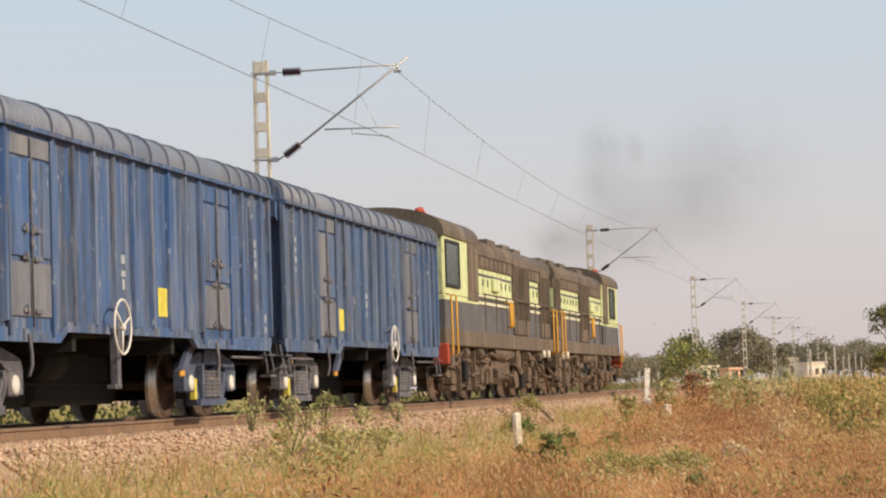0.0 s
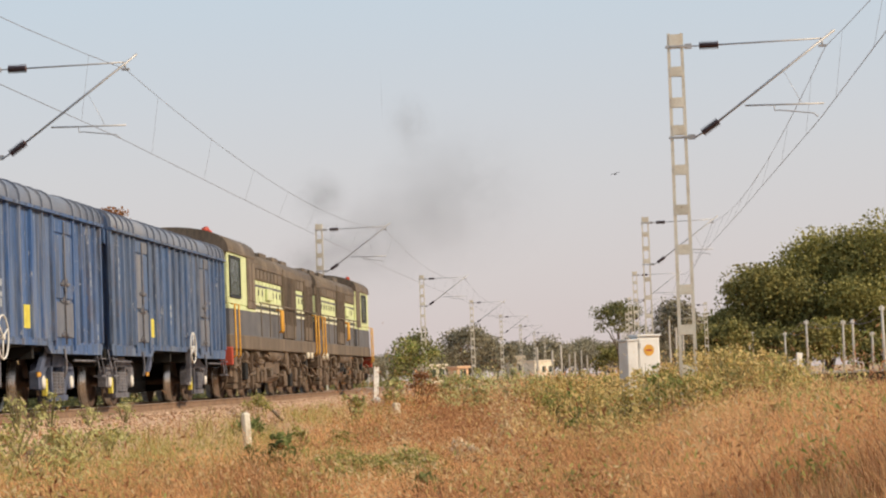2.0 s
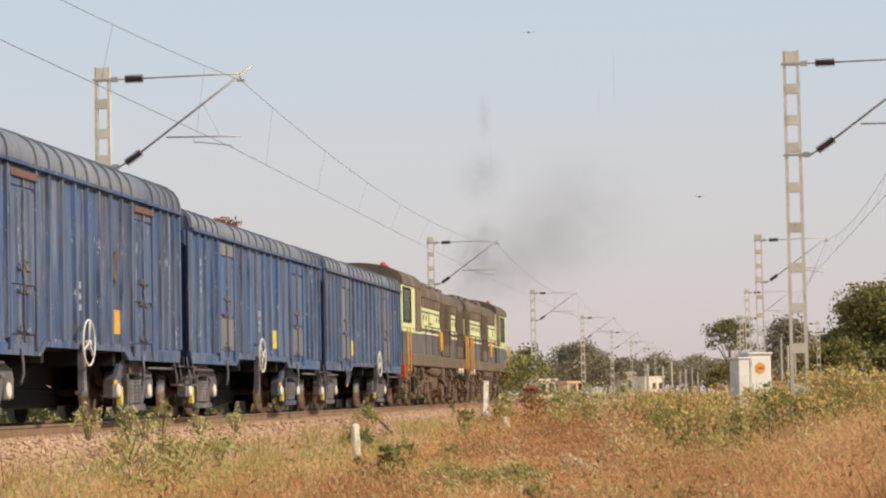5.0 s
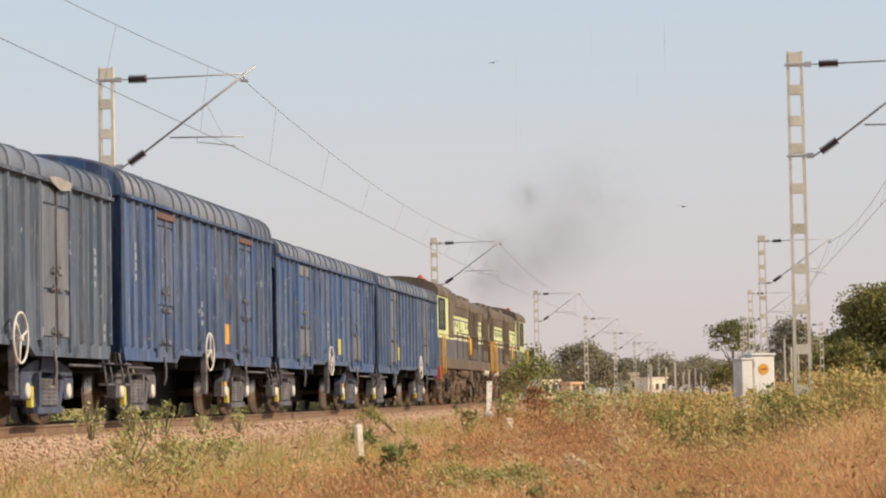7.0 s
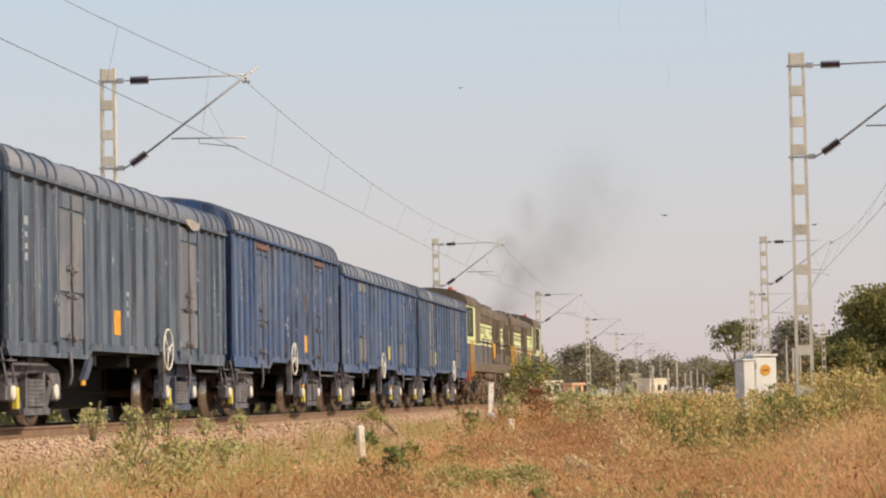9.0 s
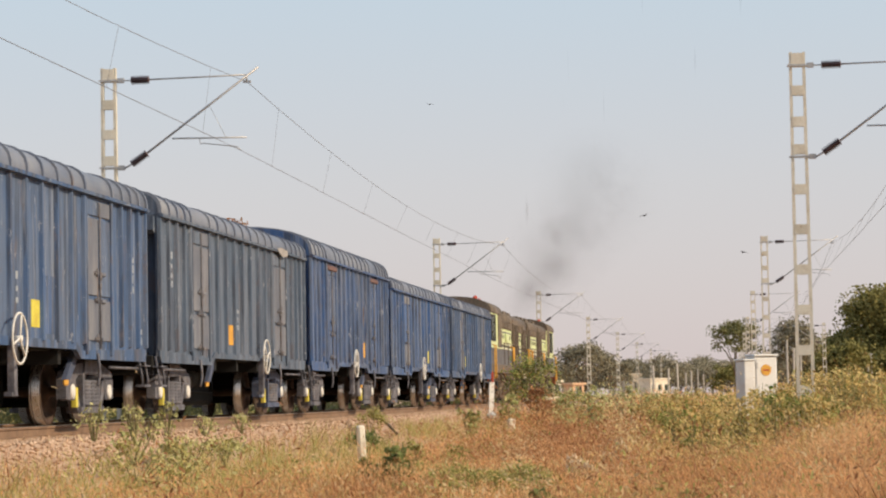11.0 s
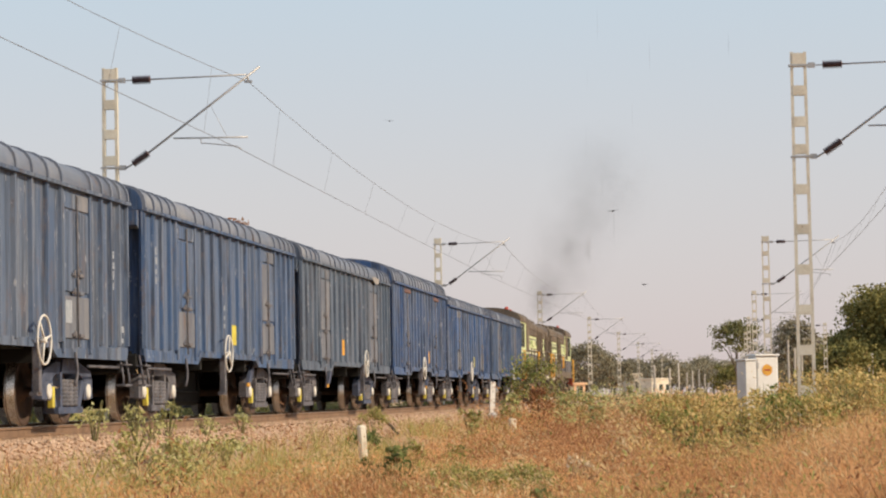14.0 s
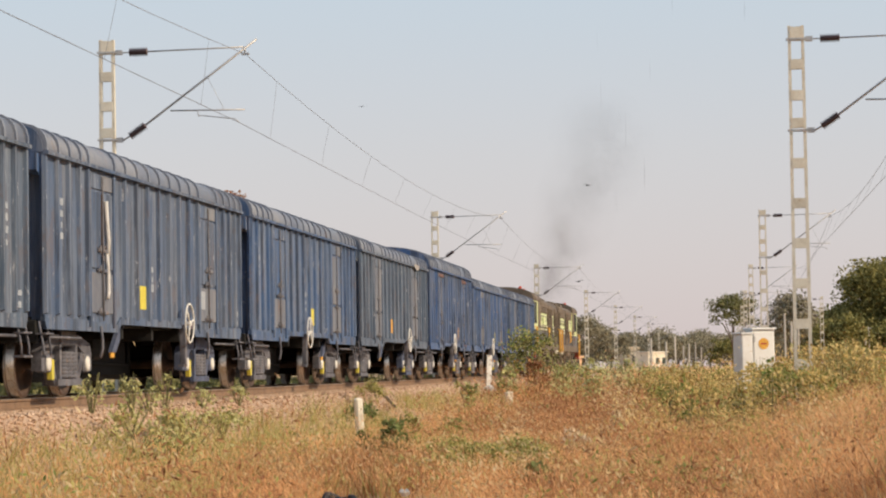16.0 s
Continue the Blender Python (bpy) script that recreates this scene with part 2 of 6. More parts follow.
lime = material("pale_lime_paint", (0.58, 0.66, 0.36), (0.46, 0.48, 0.24), (0.74, 0.77, 0.46), scale=1.5, fine=20, stretch=(1, 1, 0.4), rust=(0.22, 0.19, 0.12), rust_at=0.60)
loco_dark = material("loco_slate_paint", (0.11, 0.11, 0.125), (0.065, 0.065, 0.07), (0.18, 0.17, 0.165), scale=1.5, fine=20, rust=(0.16, 0.13, 0.10), rust_at=0.62)
loco_brown = material("sooty_brown_hood", (0.135, 0.102, 0.075), (0.05, 0.04, 0.032), (0.27, 0.21, 0.15), scale=1.8, fine=20, stretch=(1, 1, 0.3))
loco_dust = material("dusty_running_gear", (0.135, 0.095, 0.066), (0.03, 0.023, 0.018), (0.29, 0.205, 0.14), scale=3, fine=30)
cream = material("cream_stripe", (0.72, 0.72, 0.55), scale=3, fine=30)
rubber_black = material("black_rubber", (0.02, 0.02, 0.022), rough=0.6)
glass_dark = material("dirty_cab_glass", (0.03, 0.045, 0.035), (0.02, 0.03, 0.025), (0.07, 0.08, 0.06), rough=0.25, scale=3, fine=20, bump=0.0, spec=0.6)
mast_paint = material("cream_mast_paint", (0.72, 0.66, 0.54), (0.54, 0.47, 0.36), (0.80, 0.75, 0.64), scale=2.5, fine=25, rust=(0.33, 0.22, 0.13), rust_at=0.62, vary=0.06)
galv = material("galvanised_tube", (0.46, 0.45, 0.45), (0.34, 0.33, 0.33), (0.55, 0.54, 0.53), rough=0.5, metal=0.5, scale=4)
insul = material("brown_porcelain", (0.085, 0.045, 0.045), (0.05, 0.03, 0.03), (0.13, 0.07, 0.065), rough=0.3, spec=0.5, scale=5)
wire_mat = material("weathered_copper_wire", (0.24, 0.225, 0.225), rough=0.6, metal=0.3, scale=1)
rail_top = material("bright_rail_head", (0.5, 0.46, 0.43), rough=0.35, metal=0.9, scale=3, fine=50)
rail_rust = material("rusty_rail", (0.24, 0.15, 0.095), (0.13, 0.08, 0.055), (0.34, 0.22, 0.14), scale=3, fine=40)
concrete = material("weathered_concrete", (0.40, 0.37, 0.33), (0.28, 0.26, 0.23), (0.52, 0.49, 0.44), scale=3, fine=40, vary=0.1)
stone_white = material("whitewashed_stone", (0.74, 0.68, 0.55), (0.5, 0.42, 0.30), (0.82, 0.78, 0.68), scale=5, fine=40)
wall_white = material("white_box_paint", (0.78, 0.76, 0.72), (0.66, 0.62, 0.57), (0.83, 0.82, 0.79), scale=2, fine=20)
wood_pole = material("grey_pole", (0.50, 0.46, 0.41), (0.33, 0.30, 0.26), (0.6, 0.56, 0.5), scale=2, fine=25, stretch=(3, 3, 0.3), vary=0.1)
bark = material("bark", (0.15, 0.115, 0.085), (0.08, 0.06, 0.045), (0.22, 0.18, 0.14), scale=4, fine=30, stretch=(2, 2, 0.4), bump=0.5)
ballast_mat = material("ballast_bed", (0.50, 0.335, 0.22), (0.33, 0.215, 0.14), (0.63, 0.44, 0.31), scale=3, fine=22, bump=0.9, coords="Object")
stone_mat = leafy("ballast_stones", [(0.0, (0.34, 0.215, 0.135)), (0.4, (0.52, 0.35, 0.235)), (0.75, (0.68, 0.50, 0.37)), (1.0, (0.52, 0.35, 0.24))], 0.0, 0.9)
soil = material("dry_earth_and_straw", (0.52, 0.32, 0.17), (0.36, 0.22, 0.11), (0.64, 0.43, 0.24), scale=0.5, fine=9, bump=0.8)
dry_grass = leafy("dry_grass_blades", [(0.0, (0.60, 0.31, 0.13)), (0.35, (0.74, 0.405, 0.18)), (0.7, (0.84, 0.53, 0.27)), (1.0, (0.74, 0.385, 0.175))], 0.45, 0.7,
                  ((0.45, (0.50, 0.24, 0.11), 0.48, 0.66, 0.75), (0.7, (0.84, 0.63, 0.36), 0.52, 0.70, 0.8), (1.6, (0.42, 0.36, 0.13), 0.58, 0.72, 0.6)))
green_grass = leafy("green_weed_blades", [(0.0, (0.22, 0.24, 0.07)), (0.5, (0.40, 0.38, 0.13)), (1.0, (0.56, 0.46, 0.19))], 0.35)
weed_leaf = leafy("weed_leaves", [(0.0, (0.13, 0.20, 0.045)), (0.4, (0.25, 0.30, 0.08)), (0.8, (0.48, 0.43, 0.15)), (1.0, (0.40, 0.34, 0.12))], 0.3)
pale_leaf = leafy("pale_milkweed_leaves", [(0.0, (0.27, 0.29, 0.10)), (0.5, (0.46, 0.46, 0.19)), (1.0, (0.62, 0.58, 0.29))], 0.25)
broad_leaf = leafy("broad_green_leaves", [(0.0, (0.08, 0.11, 0.035)), (0.5, (0.15, 0.19, 0.06)), (1.0, (0.27, 0.29, 0.10))], 0.3)
husk_leaf = leafy("bleached_husks", [(0.0, (0.62, 0.46, 0.28)), (0.5, (0.78, 0.63, 0.43)), (1.0, (0.85, 0.74, 0.56))], 0.3)
red_leaf = leafy("withered_red_leaves", [(0.0, (0.22, 0.08, 0.04)), (0.6, (0.33, 0.14, 0.06)), (1.0, (0.36, 0.2, 0.09))], 0.3)
gold_leaf = leafy("golden_shrub_leaves", [(0.0, (0.36, 0.26, 0.085)), (0.4, (0.58, 0.42, 0.15)), (0.8, (0.82, 0.62, 0.29)), (1.0, (0.52, 0.38, 0.14))], 0.3)
tree_leaf = leafy("acacia_leaves", [(0.0, (0.085, 0.092, 0.03)), (0.5, (0.19, 0.185, 0.06)), (1.0, (0.36, 0.30, 0.10))], 0.2)
tree_leaf_olive = leafy("olive_leaves", [(0.0, (0.10, 0.115, 0.045)), (0.5, (0.18, 0.18, 0.07)), (1.0, (0.28, 0.25, 0.11))], 0.2)
# aerial haze is put into this leaf colour: paler and greyer for distant trees
far_leaf = leafy("haze_tinted_far_leaves", [(0.0, (0.17, 0.155, 0.11)), (0.5, (0.25, 0.225, 0.15)), (1.0, (0.34, 0.30, 0.20))], 0.15)
# lighter leaves for the grove's right-hand trees: sunlight put into the colour
grove_leaf = leafy("sunlit_grove_leaves", [(0.0, (0.13, 0.13, 0.035)), (0.5, (0.27, 0.25, 0.075)), (1.0, (0.44, 0.38, 0.13))], 0.25)

# ---------------- ground and tracks ----------------
RAIL_Z, RAIL_Z_EAST = 1.254, 0.925
FALL = 0.0183  # the land falls gently from the first track to the second
TRACK_X, EAST_X = -10.28, 4.2
GAUGE = 1.676


def bank(d, half, top, run):
    """Height of an embankment at the distance d from its middle."""
    return top * min(1.0, max(0.0, (half + run - abs(d)) / run))


def ground_z(x, y):
    z = 0.10 * noise.noise((x * 0.11, y * 0.07, 0.3)) + 0.05 * noise.noise((x * 0.6, y * 0.5, 4.0))
    far = min(1.0, max(0.0, (700 - y) / 300))
    z = max(z, bank(x - TRACK_X, 2.6, 0.55, 1.5) * far)
    e = x - EAST_X
    z = max(z, bank(e, 1.9, 0.78, 2.6) * far + 0.04 * noise.noise((x * 0.8, y * 0.6, 9.0)))
    return z - FALL * max(-60.0, min(60.0, x)) * far


def build_ground():
    xs = [-2600, -1200, -600, -300, -150, -90, -60, -45, -35, -28, -22, -18] + [-15 + 0.5 * i for i in range(57)] + [15, 18, 22, 28, 36, 48, 70, 100, 150, 300, 600, 1200, 2600]
    ys = [-400, -150, -60, -30, -15, -5] + [0 + 1.0 * i for i in range(110)] + [112, 116, 121, 127, 134, 142, 152, 165, 180, 200, 230, 270, 320, 400, 520, 700, 1000, 1500, 2300, 3600]
    v = [(x, y, ground_z(x, y)) for y in ys for x in xs]
    n = len(xs)
    s = Shape()
    s.add(v, [(j * n + i, j * n + i + 1, (j + 1) * n + i + 1, (j + 1) * n + i) for j in range(len(ys) - 1) for i in range(n - 1)], True)
    tagged(part("ground", s, soil), "dry orange-brown earth with straw between two railway tracks", "ground", kind="structure")


build_ground()


def build_track(name, xc, zr, y0, y1, label, sleepers_to, far=False):
    top = zr - 0.19
    track = tagged(empty(name, pose(xc, 0, 0)), label, "railway track", kind="structure")
    bed = Shape()
    low = zr - 0.95 if not far else zr - 0.5
    prof = [(-3.1, low), (-1.95, top), (1.95, top), (3.1, low)]
    ys = [y0 + (y1 - y0) * (i / 60.0) ** 2 for i in range(61)]
    v = []
    for y in ys:
        v += [(x + 0.06 * noise.noise((x, y * 0.7, 2)), y, z + 0.05 * noise.noise((x * 2, y, 7))) for x, z in prof]
    bed.add(v, [(j * 4 + i, j * 4 + i + 1, j * 4 + 5 + i, j * 4 + 4 + i) for j in range(60) for i in range(3)])
    part("ballast_bed", bed, ballast_mat, track, "reddish-grey crushed stone ballast bed")
    for side in (-1, 1):
        c = side * (GAUGE / 2 + 0.035)
        web = Shape().sweep([(c - 0.07, zr - 0.17), (c + 0.07, zr - 0.17), (c + 0.065, zr - 0.15), (c + 0.012, zr - 0.13), (c + 0.012, zr - 0.045),
                             (c + 0.034, zr - 0.035), (c + 0.034, zr - 0.008), (c - 0.034, zr - 0.008), (c - 0.034, zr - 0.035), (c - 0.012, zr - 0.045),
                             (c - 0.012, zr - 0.13), (c - 0.065, zr - 0.15)], y0, y1)
        rail = part("rail", web, rail_rust, track, "rusty steel rail with a polished head")
        part("rail_head", Shape().box(c - 0.03, c + 0.03, y0, y1, zr - 0.0078, zr), rail_top, rail)
    me = Shape().box(-1.37, 1.37, -0.125, 0.125, -0.2, 0.0, 0.03).mesh("sleeper", concrete)
    y = 20.0
    while y < sleepers_to:
        part("sleeper", me, None, track, at=pose(random.uniform(-0.02, 0.02), y, zr - 0.172, 0, 0, random.uniform(-0.4, 0.4)))
        y += 0.65
    return track


build_track("track_west", TRACK_X, RAIL_Z, -60, 1400, "broad-gauge railway track on reddish stone ballast", 150)
build_track("track_east", EAST_X, RAIL_Z_EAST, -60, 1400, "second railway track on a grassy bank", 75, True)


def tri_mesh(name, verts, per, material_):
    """A mesh of loose faces with the same number of corners each, out of one array."""
    verts = np.asarray(verts, dtype=np.float32).reshape(-1, 3)
    n = len(verts) // per
    me = bpy.data.meshes.new(name)
    me.vertices.add(len(verts))
    me.vertices.foreach_set("co", verts.ravel())
    me.loops.add(len(verts))
    me.loops.foreach_set("vertex_index", np.arange(len(verts), dtype=np.int32))
    me.polygons.add(n)
    me.polygons.foreach_set("loop_start", np.arange(0, len(verts), per, dtype=np.int32))
    me.update(calc_edges=True)
    me.materials.append(material_)
    return me


rng = np.random.default_rng(5)


def ballast_stones():
    """Loose stones on the shoulder that faces the grass."""
    oct_v = np.array([(1, 0, 0), (0, 1, 0), (-1, 0, 0), (0, -1, 0), (0, 0, 0.8), (0, 0, -0.8)])
    tri = np.array([(0, 1, 4), (1, 2, 4), (2, 3, 4), (3, 0, 4), (1, 0, 5), (2, 1, 5), (3, 2, 5), (0, 3, 5)])
    n = 19000
    y = 22 + 95 * rng.random(n) ** 1.6
    u = rng.random(n)
    d = 0.95 + 2.15 * u
    z = np.where(d < 1.95, RAIL_Z - 0.19, RAIL_Z - 0.19 - (d - 1.95) / 1.15 * 0.76)
    size = 0.018 + 0.028 * rng.random(n)
    v = np.empty((n, 6, 3), np.float32)
    a = rng.random(n) * 6.28
    ca, sa = np.cos(a), np.sin(a)
    jit = 0.7 + 0.6 * rng.random((n, 6, 1))
    base = oct_v[None] * size[:, None, None] * jit
    tilt = rng.normal(0, 0.5, n)
    ct, st = np.cos(tilt), np.sin(tilt)
    bx, by, bz = base[..., 0], base[..., 1], base[..., 2]
    by, bz = by * ct[:, None] - bz * st[:, None], by * st[:, None] + bz * ct[:, None]
    v[..., 0] = bx * ca[:, None] - by * sa[:, None] + (TRACK_X + d)[:, None]
    v[..., 1] = bx * sa[:, None] + by * ca[:, None] + y[:, None]
    v[..., 2] = bz + (z + 0.02)[:, None]
    me = bpy.data.meshes.new("ballast_stones")
    me.from_pydata(v.reshape(-1, 3).tolist(), [], (tri[None] + (np.arange(n) * 6)[:, None, None]).reshape(-1, 3).tolist())
    me.materials.append(stone_mat)
    tagged(new("ballast_stones", me), "loose reddish-grey crushed stones on the track shoulder", "ballast", kind="stuff")


ballast_stones()

# ---------------- wagons ----------------
WHEEL_R = 0.46


def wheelset(parent, y, mats, w=0.46):
    """An axle with two wheels, turned by its own keys."""
    half = [(0.04, 0.07), (-0.03 + GAUGE / 2, 0.075), (-0.03 + GAUGE / 2, w - 0.07), (-0.05 + GAUGE / 2, w - 0.06), (-0.05 + GAUGE / 2, w + 0.028), (-0.025 + GAUGE / 2, w + 0.025),
            (-0.018 + GAUGE / 2, w), (0.095 + GAUGE / 2, w - 0.003), (0.095 + GAUGE / 2, w - 0.07), (0.05 + GAUGE / 2, w - 0.09), (0.045 + GAUGE / 2, 0.14), (0.10 + GAUGE / 2, 0.11), (0.10 + GAUGE / 2, 0.07), (1.14, 0.065)]
    s = Shape().lathe([(-a_, r_) for a_, r_ in reversed(half)] + half, 28)
    ob = part("wheelset", s, mats[0], parent, "rusty wheels on an axle", pose(0, y, WHEEL_R if w == 0.46 else w))
    return ob


bogie_meshes = {}


def coil_mesh():
    """The one mesh of all coil springs."""
    if "coil" not in bogie_meshes:
        prof = [(0.25, 0.02)]
        for k in range(7):
            prof += [(0.26 + k * 0.052, 0.088), (0.285 + k * 0.052, 0.108), (0.305 + k * 0.052, 0.088)]
        bogie_meshes["coil"] = Shape().lathe(prof + [(0.63, 0.02)], 10, "z").mesh("spring", bogie_grey)
    return bogie_meshes["coil"]


def bogie(parent, y, mat, wheels):
    """A cast bogie with two side frames, spring nests, axle boxes and two wheelsets."""
    # bolster coloured near-black, so the side frame openings read as shaded hollows
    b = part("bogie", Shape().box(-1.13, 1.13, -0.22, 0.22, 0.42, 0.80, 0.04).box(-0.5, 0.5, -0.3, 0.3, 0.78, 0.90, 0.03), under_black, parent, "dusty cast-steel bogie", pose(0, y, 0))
    for sd in (-1, 1):
        s = Shape()
        x0, x1 = (1.12, 1.26) if sd > 0 else (-1.26, -1.12)
        # top chord with jaws over the axles, bottom chord, slanting ties and two columns; the spring nest shows between them
        s.plate([(-1.28, 0.62), (-1.2, 0.74), (-0.6, 0.86), (0.6, 0.86), (1.2, 0.74), (1.28, 0.62), (1.28, 0.36), (1.16, 0.36), (1.12, 0.60), (0.84, 0.60), (0.6, 0.70),
                 (-0.6, 0.70), (-0.84, 0.60), (-1.12, 0.60), (-1.16, 0.36), (-1.28, 0.36)], x0, x1)
        s.plate([(-0.62, 0.16), (-0.62, 0.25), (0.62, 0.25), (0.62, 0.16)], x0 - 0.04, x1 + 0.04)
        for q in (-1, 1):
            s.plate([(q * 0.62, 0.17), (q * 0.86, 0.50), (q * 0.86, 0.62), (q * 0.74, 0.62), (q * 0.52, 0.26)], x0 + 0.01, x1 - 0.01)
            s.plate([(q * 0.36, 0.24), (q * 0.46, 0.24), (q * 0.46, 0.72), (q * 0.36, 0.72)], x0 - 0.01, x1 + 0.02)
        s.plate([(-0.42, 0.72), (-0.36, 0.90), (0.36, 0.90), (0.42, 0.72)], x0 - 0.02, x1 + 0.03)
        part("side_frame", s, mat, b)
        xm = (x0 + x1) / 2 + sd * 0.045
        for yy in (-0.24, 0.0, 0.24):
            part("spring", coil_mesh(), None, b, at=pose(xm, yy, 0))
        for yy in (-1.0, 1.0):
            part("axle_box", Shape().box(xm - 0.10, xm + 0.04, yy - 0.15, yy + 0.15, WHEEL_R - 0.12, WHEEL_R + 0.14, 0.02), mat, b)
            part("axle_cap", Shape().lathe([(xm + 0.02 * sd, 0.11), (xm + 0.055 * sd, 0.105), (xm + 0.065 * sd, 0.07), (xm + 0.068 * sd, 0.02)], 14, "x", (0, yy, WHEEL_R)), white_paint, b, "white-painted axle cap")
            if yy > 0:
                continue
            part("yellow_adapter", Shape().box(xm - 0.03, xm + 0.05, yy + 0.16, yy + 0.26, 0.24, 0.52, 0.01) if sd > 0 else Shape().box(xm - 0.05, xm + 0.03, yy + 0.16, yy + 0.26, 0.24, 0.52, 0.01), yellow_paint, b, "yellow-painted axle guard")
    for yy in (-1.0, 1.0):
        w = wheelset(b, yy, (wheel_rust,))
        w.data.materials.append(tread)
        wheels.append(w)
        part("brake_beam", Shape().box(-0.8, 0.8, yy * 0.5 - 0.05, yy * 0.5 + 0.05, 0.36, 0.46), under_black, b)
    return b


def stamp_tread(ob, w=0.46):
    """Gives the running faces of a wheelset the polished steel."""
    me = ob.data
    for p in me.polygons:
        r = math.hypot(p.center.y, p.center.z)
        if r > w - 0.02 and abs(p.normal.x) < 0.75:
            p.material_index = 1


def build_wagon(length, paint, label, roof=roof_tin, tall=False, red_lintel=False, yellow=0.56, seed=0, wheel_at=0.62, door=door_grey, turned=False):
    rnd = random.Random(seed)
    wheels = []
    k = length / 12.7
    h = length / 2
    wagon = tagged(empty("covered_wagon"), label, "freight wagon", "wagons of the train")
    eave = 3.31 if tall else 3.12 if seed < 3 else 3.185
    d1, d2 = (2.2 * k - h, 3.5 * k - h), (9.2 * k - h, 10.55 * k - h)
    lowz, hiz = 0.90, 1.02
    # the sheet walls, deeper below the doors
    for sd in (1, -1):
        x0, x1 = (1.50, 1.54) if sd > 0 else (-1.54, -1.50)
        e = 0.25
        side = [(-h, lowz + 0.1), (-h + 0.08, lowz), (d1[1] + 0.25, lowz), (d1[1] + 0.25 + e, hiz), (d2[0] - 0.25 - e, hiz), (d2[0] - 0.25, lowz), (h - 0.08, lowz), (h, lowz + 0.1), (h, eave), (-h, eave)]
        wall = part("side_wall", Shape().plate(side, x0, x1), paint, wagon)
        lip = Shape().plate([(-h, lowz + 0.1), (-h + 0.08, lowz), (d1[1] + 0.25, lowz), (d1[1] + 0.25 + e, hiz), (d2[0] - 0.25 - e, hiz), (d2[0] - 0.25, lowz), (h - 0.08, lowz), (h, lowz + 0.1),
                             (h, lowz + 0.19), (d2[0] - 0.25, lowz + 0.11), (d2[0] - 0.25 - e, hiz + 0.11), (d1[1] + 0.25 + e, hiz + 0.11), (d1[1] + 0.25, lowz + 0.11), (-h, lowz + 0.19)],
                            x1 - 0.01 if sd > 0 else x0 - 0.025, x1 + 0.025 if sd > 0 else x0 + 0.01)
        part("sill", lip, paint, wall)
        rib_y = [-h + 0.035, -h + 0.62 * k, -h + 1.17 * k, -h + 1.72 * k, d1[0] - 0.06, d1[1] + 0.06] + [d1[1] + (d2[0] - d1[1]) * i / 8 for i in range(1, 8)] + [d2[0] - 0.06, d2[1] + 0.06, h - 1.50 * k, h - 0.98 * k, h - 0.50 * k, h - 0.035]
        rib = Shape()
        zb = hiz + 0.07
        a, b = (1.539, 1.592) if sd > 0 else (-1.539, -1.592)
        rib.add([(a, -0.055, zb), (a, 0.055, zb), (b, 0.038, zb + 0.02), (b, -0.038, zb + 0.02), (a, -0.055, eave), (a, 0.055, eave), (b, 0.038, eave), (b, -0.038, eave)],
                [(0, 1, 2, 3), (4, 7, 6, 5), (0, 3, 7, 4), (3, 2, 6, 7), (2, 1, 5, 6), (0, 4, 5, 1)])
        rib_me = rib.mesh("rib", paint)
        for yy in rib_y:
            part("rib", rib_me, None, wall, at=pose(0, yy, 0))
        # doors: a tall upper leaf pair, a lower flap, bars and hinges
        if sd > 0:
            for n_, (a0, a1) in enumerate((d1, d2)):
                c = (a0 + a1) / 2
                dr = part("door", Shape().plate([(a0, lowz + 0.05), (a1, lowz + 0.05), (a1, eave - 0.06), (a0, eave - 0.06)], 1.541, 1.556), paint, wagon, "worn rust-stained wagon door")
                for q0, q1, z0, z1 in ((a0 + 0.05, c - 0.03, 1.78, eave - 0.34), (c + 0.03, a1 - 0.05, 1.78, eave - 0.34), (a0 + 0.05, c - 0.03, 1.16, 1.72), (c + 0.03, a1 - 0.05, 1.16, 1.72), (a0 + 0.05, c - 0.03, eave - 0.30, eave - 0.09), (c + 0.03, a1 - 0.05, eave - 0.30, eave - 0.09)):
                    part("door_leaf", Shape().box(1.554, 1.578, q0, q1, z0, z1, 0.006), door if z0 < 1.5 or rnd.random() < 0.3 else paint, dr)
                for q in (a0, a1):
                    part("door_post", Shape().box(1.554, 1.60, q - 0.03, q + 0.03, lowz + 0.06, eave - 0.08, 0.008), paint, dr)
                part("locking_bar", Shape().tube([(1.597, c, 1.05), (1.597, c, eave - 0.12)], 0.012, 6), worn_iron, dr, "worn locking bar")
                for zz in (1.20 + rnd.uniform(-0.03, 0.03), 1.74 + rnd.uniform(-0.05, 0.05), 2.04 + rnd.uniform(-0.06, 0.06)):
                    part("hinge", Shape().box(1.575, 1.605, c - 0.26, c - 0.1, zz - 0.022, zz + 0.022, 0.006), door if rnd.random() < 0.6 else worn_iron, dr)
                    part("hinge", Shape().box(1.575, 1.615, c + 0.06, c + 0.27, zz - 0.03, zz + 0.02, 0.006), door if rnd.random() < 0.6 else worn_iron, dr)
                    part("hinge_pin", Shape().tube([(1.61, c - 0.2, zz - 0.05), (1.61, c - 0.2, zz + 0.06)], 0.016, 6), worn_iron, dr)
                part("padlock", Shape().box(1.585, 1.615, c - 0.035, c + 0.035, 1.88, 1.96, 0.01).tube([(1.605, c, 2.0), (1.605, c + 0.05, 2.1), (1.605, c + 0.12, 2.06)], 0.014, 6), worn_iron, dr)
                if red_lintel:
                    part("lintel", Shape().box(1.545, 1.62, a0, a1, eave - 0.20, eave - 0.10, 0.01), material_red_lintel, dr, "red-painted door lintel")
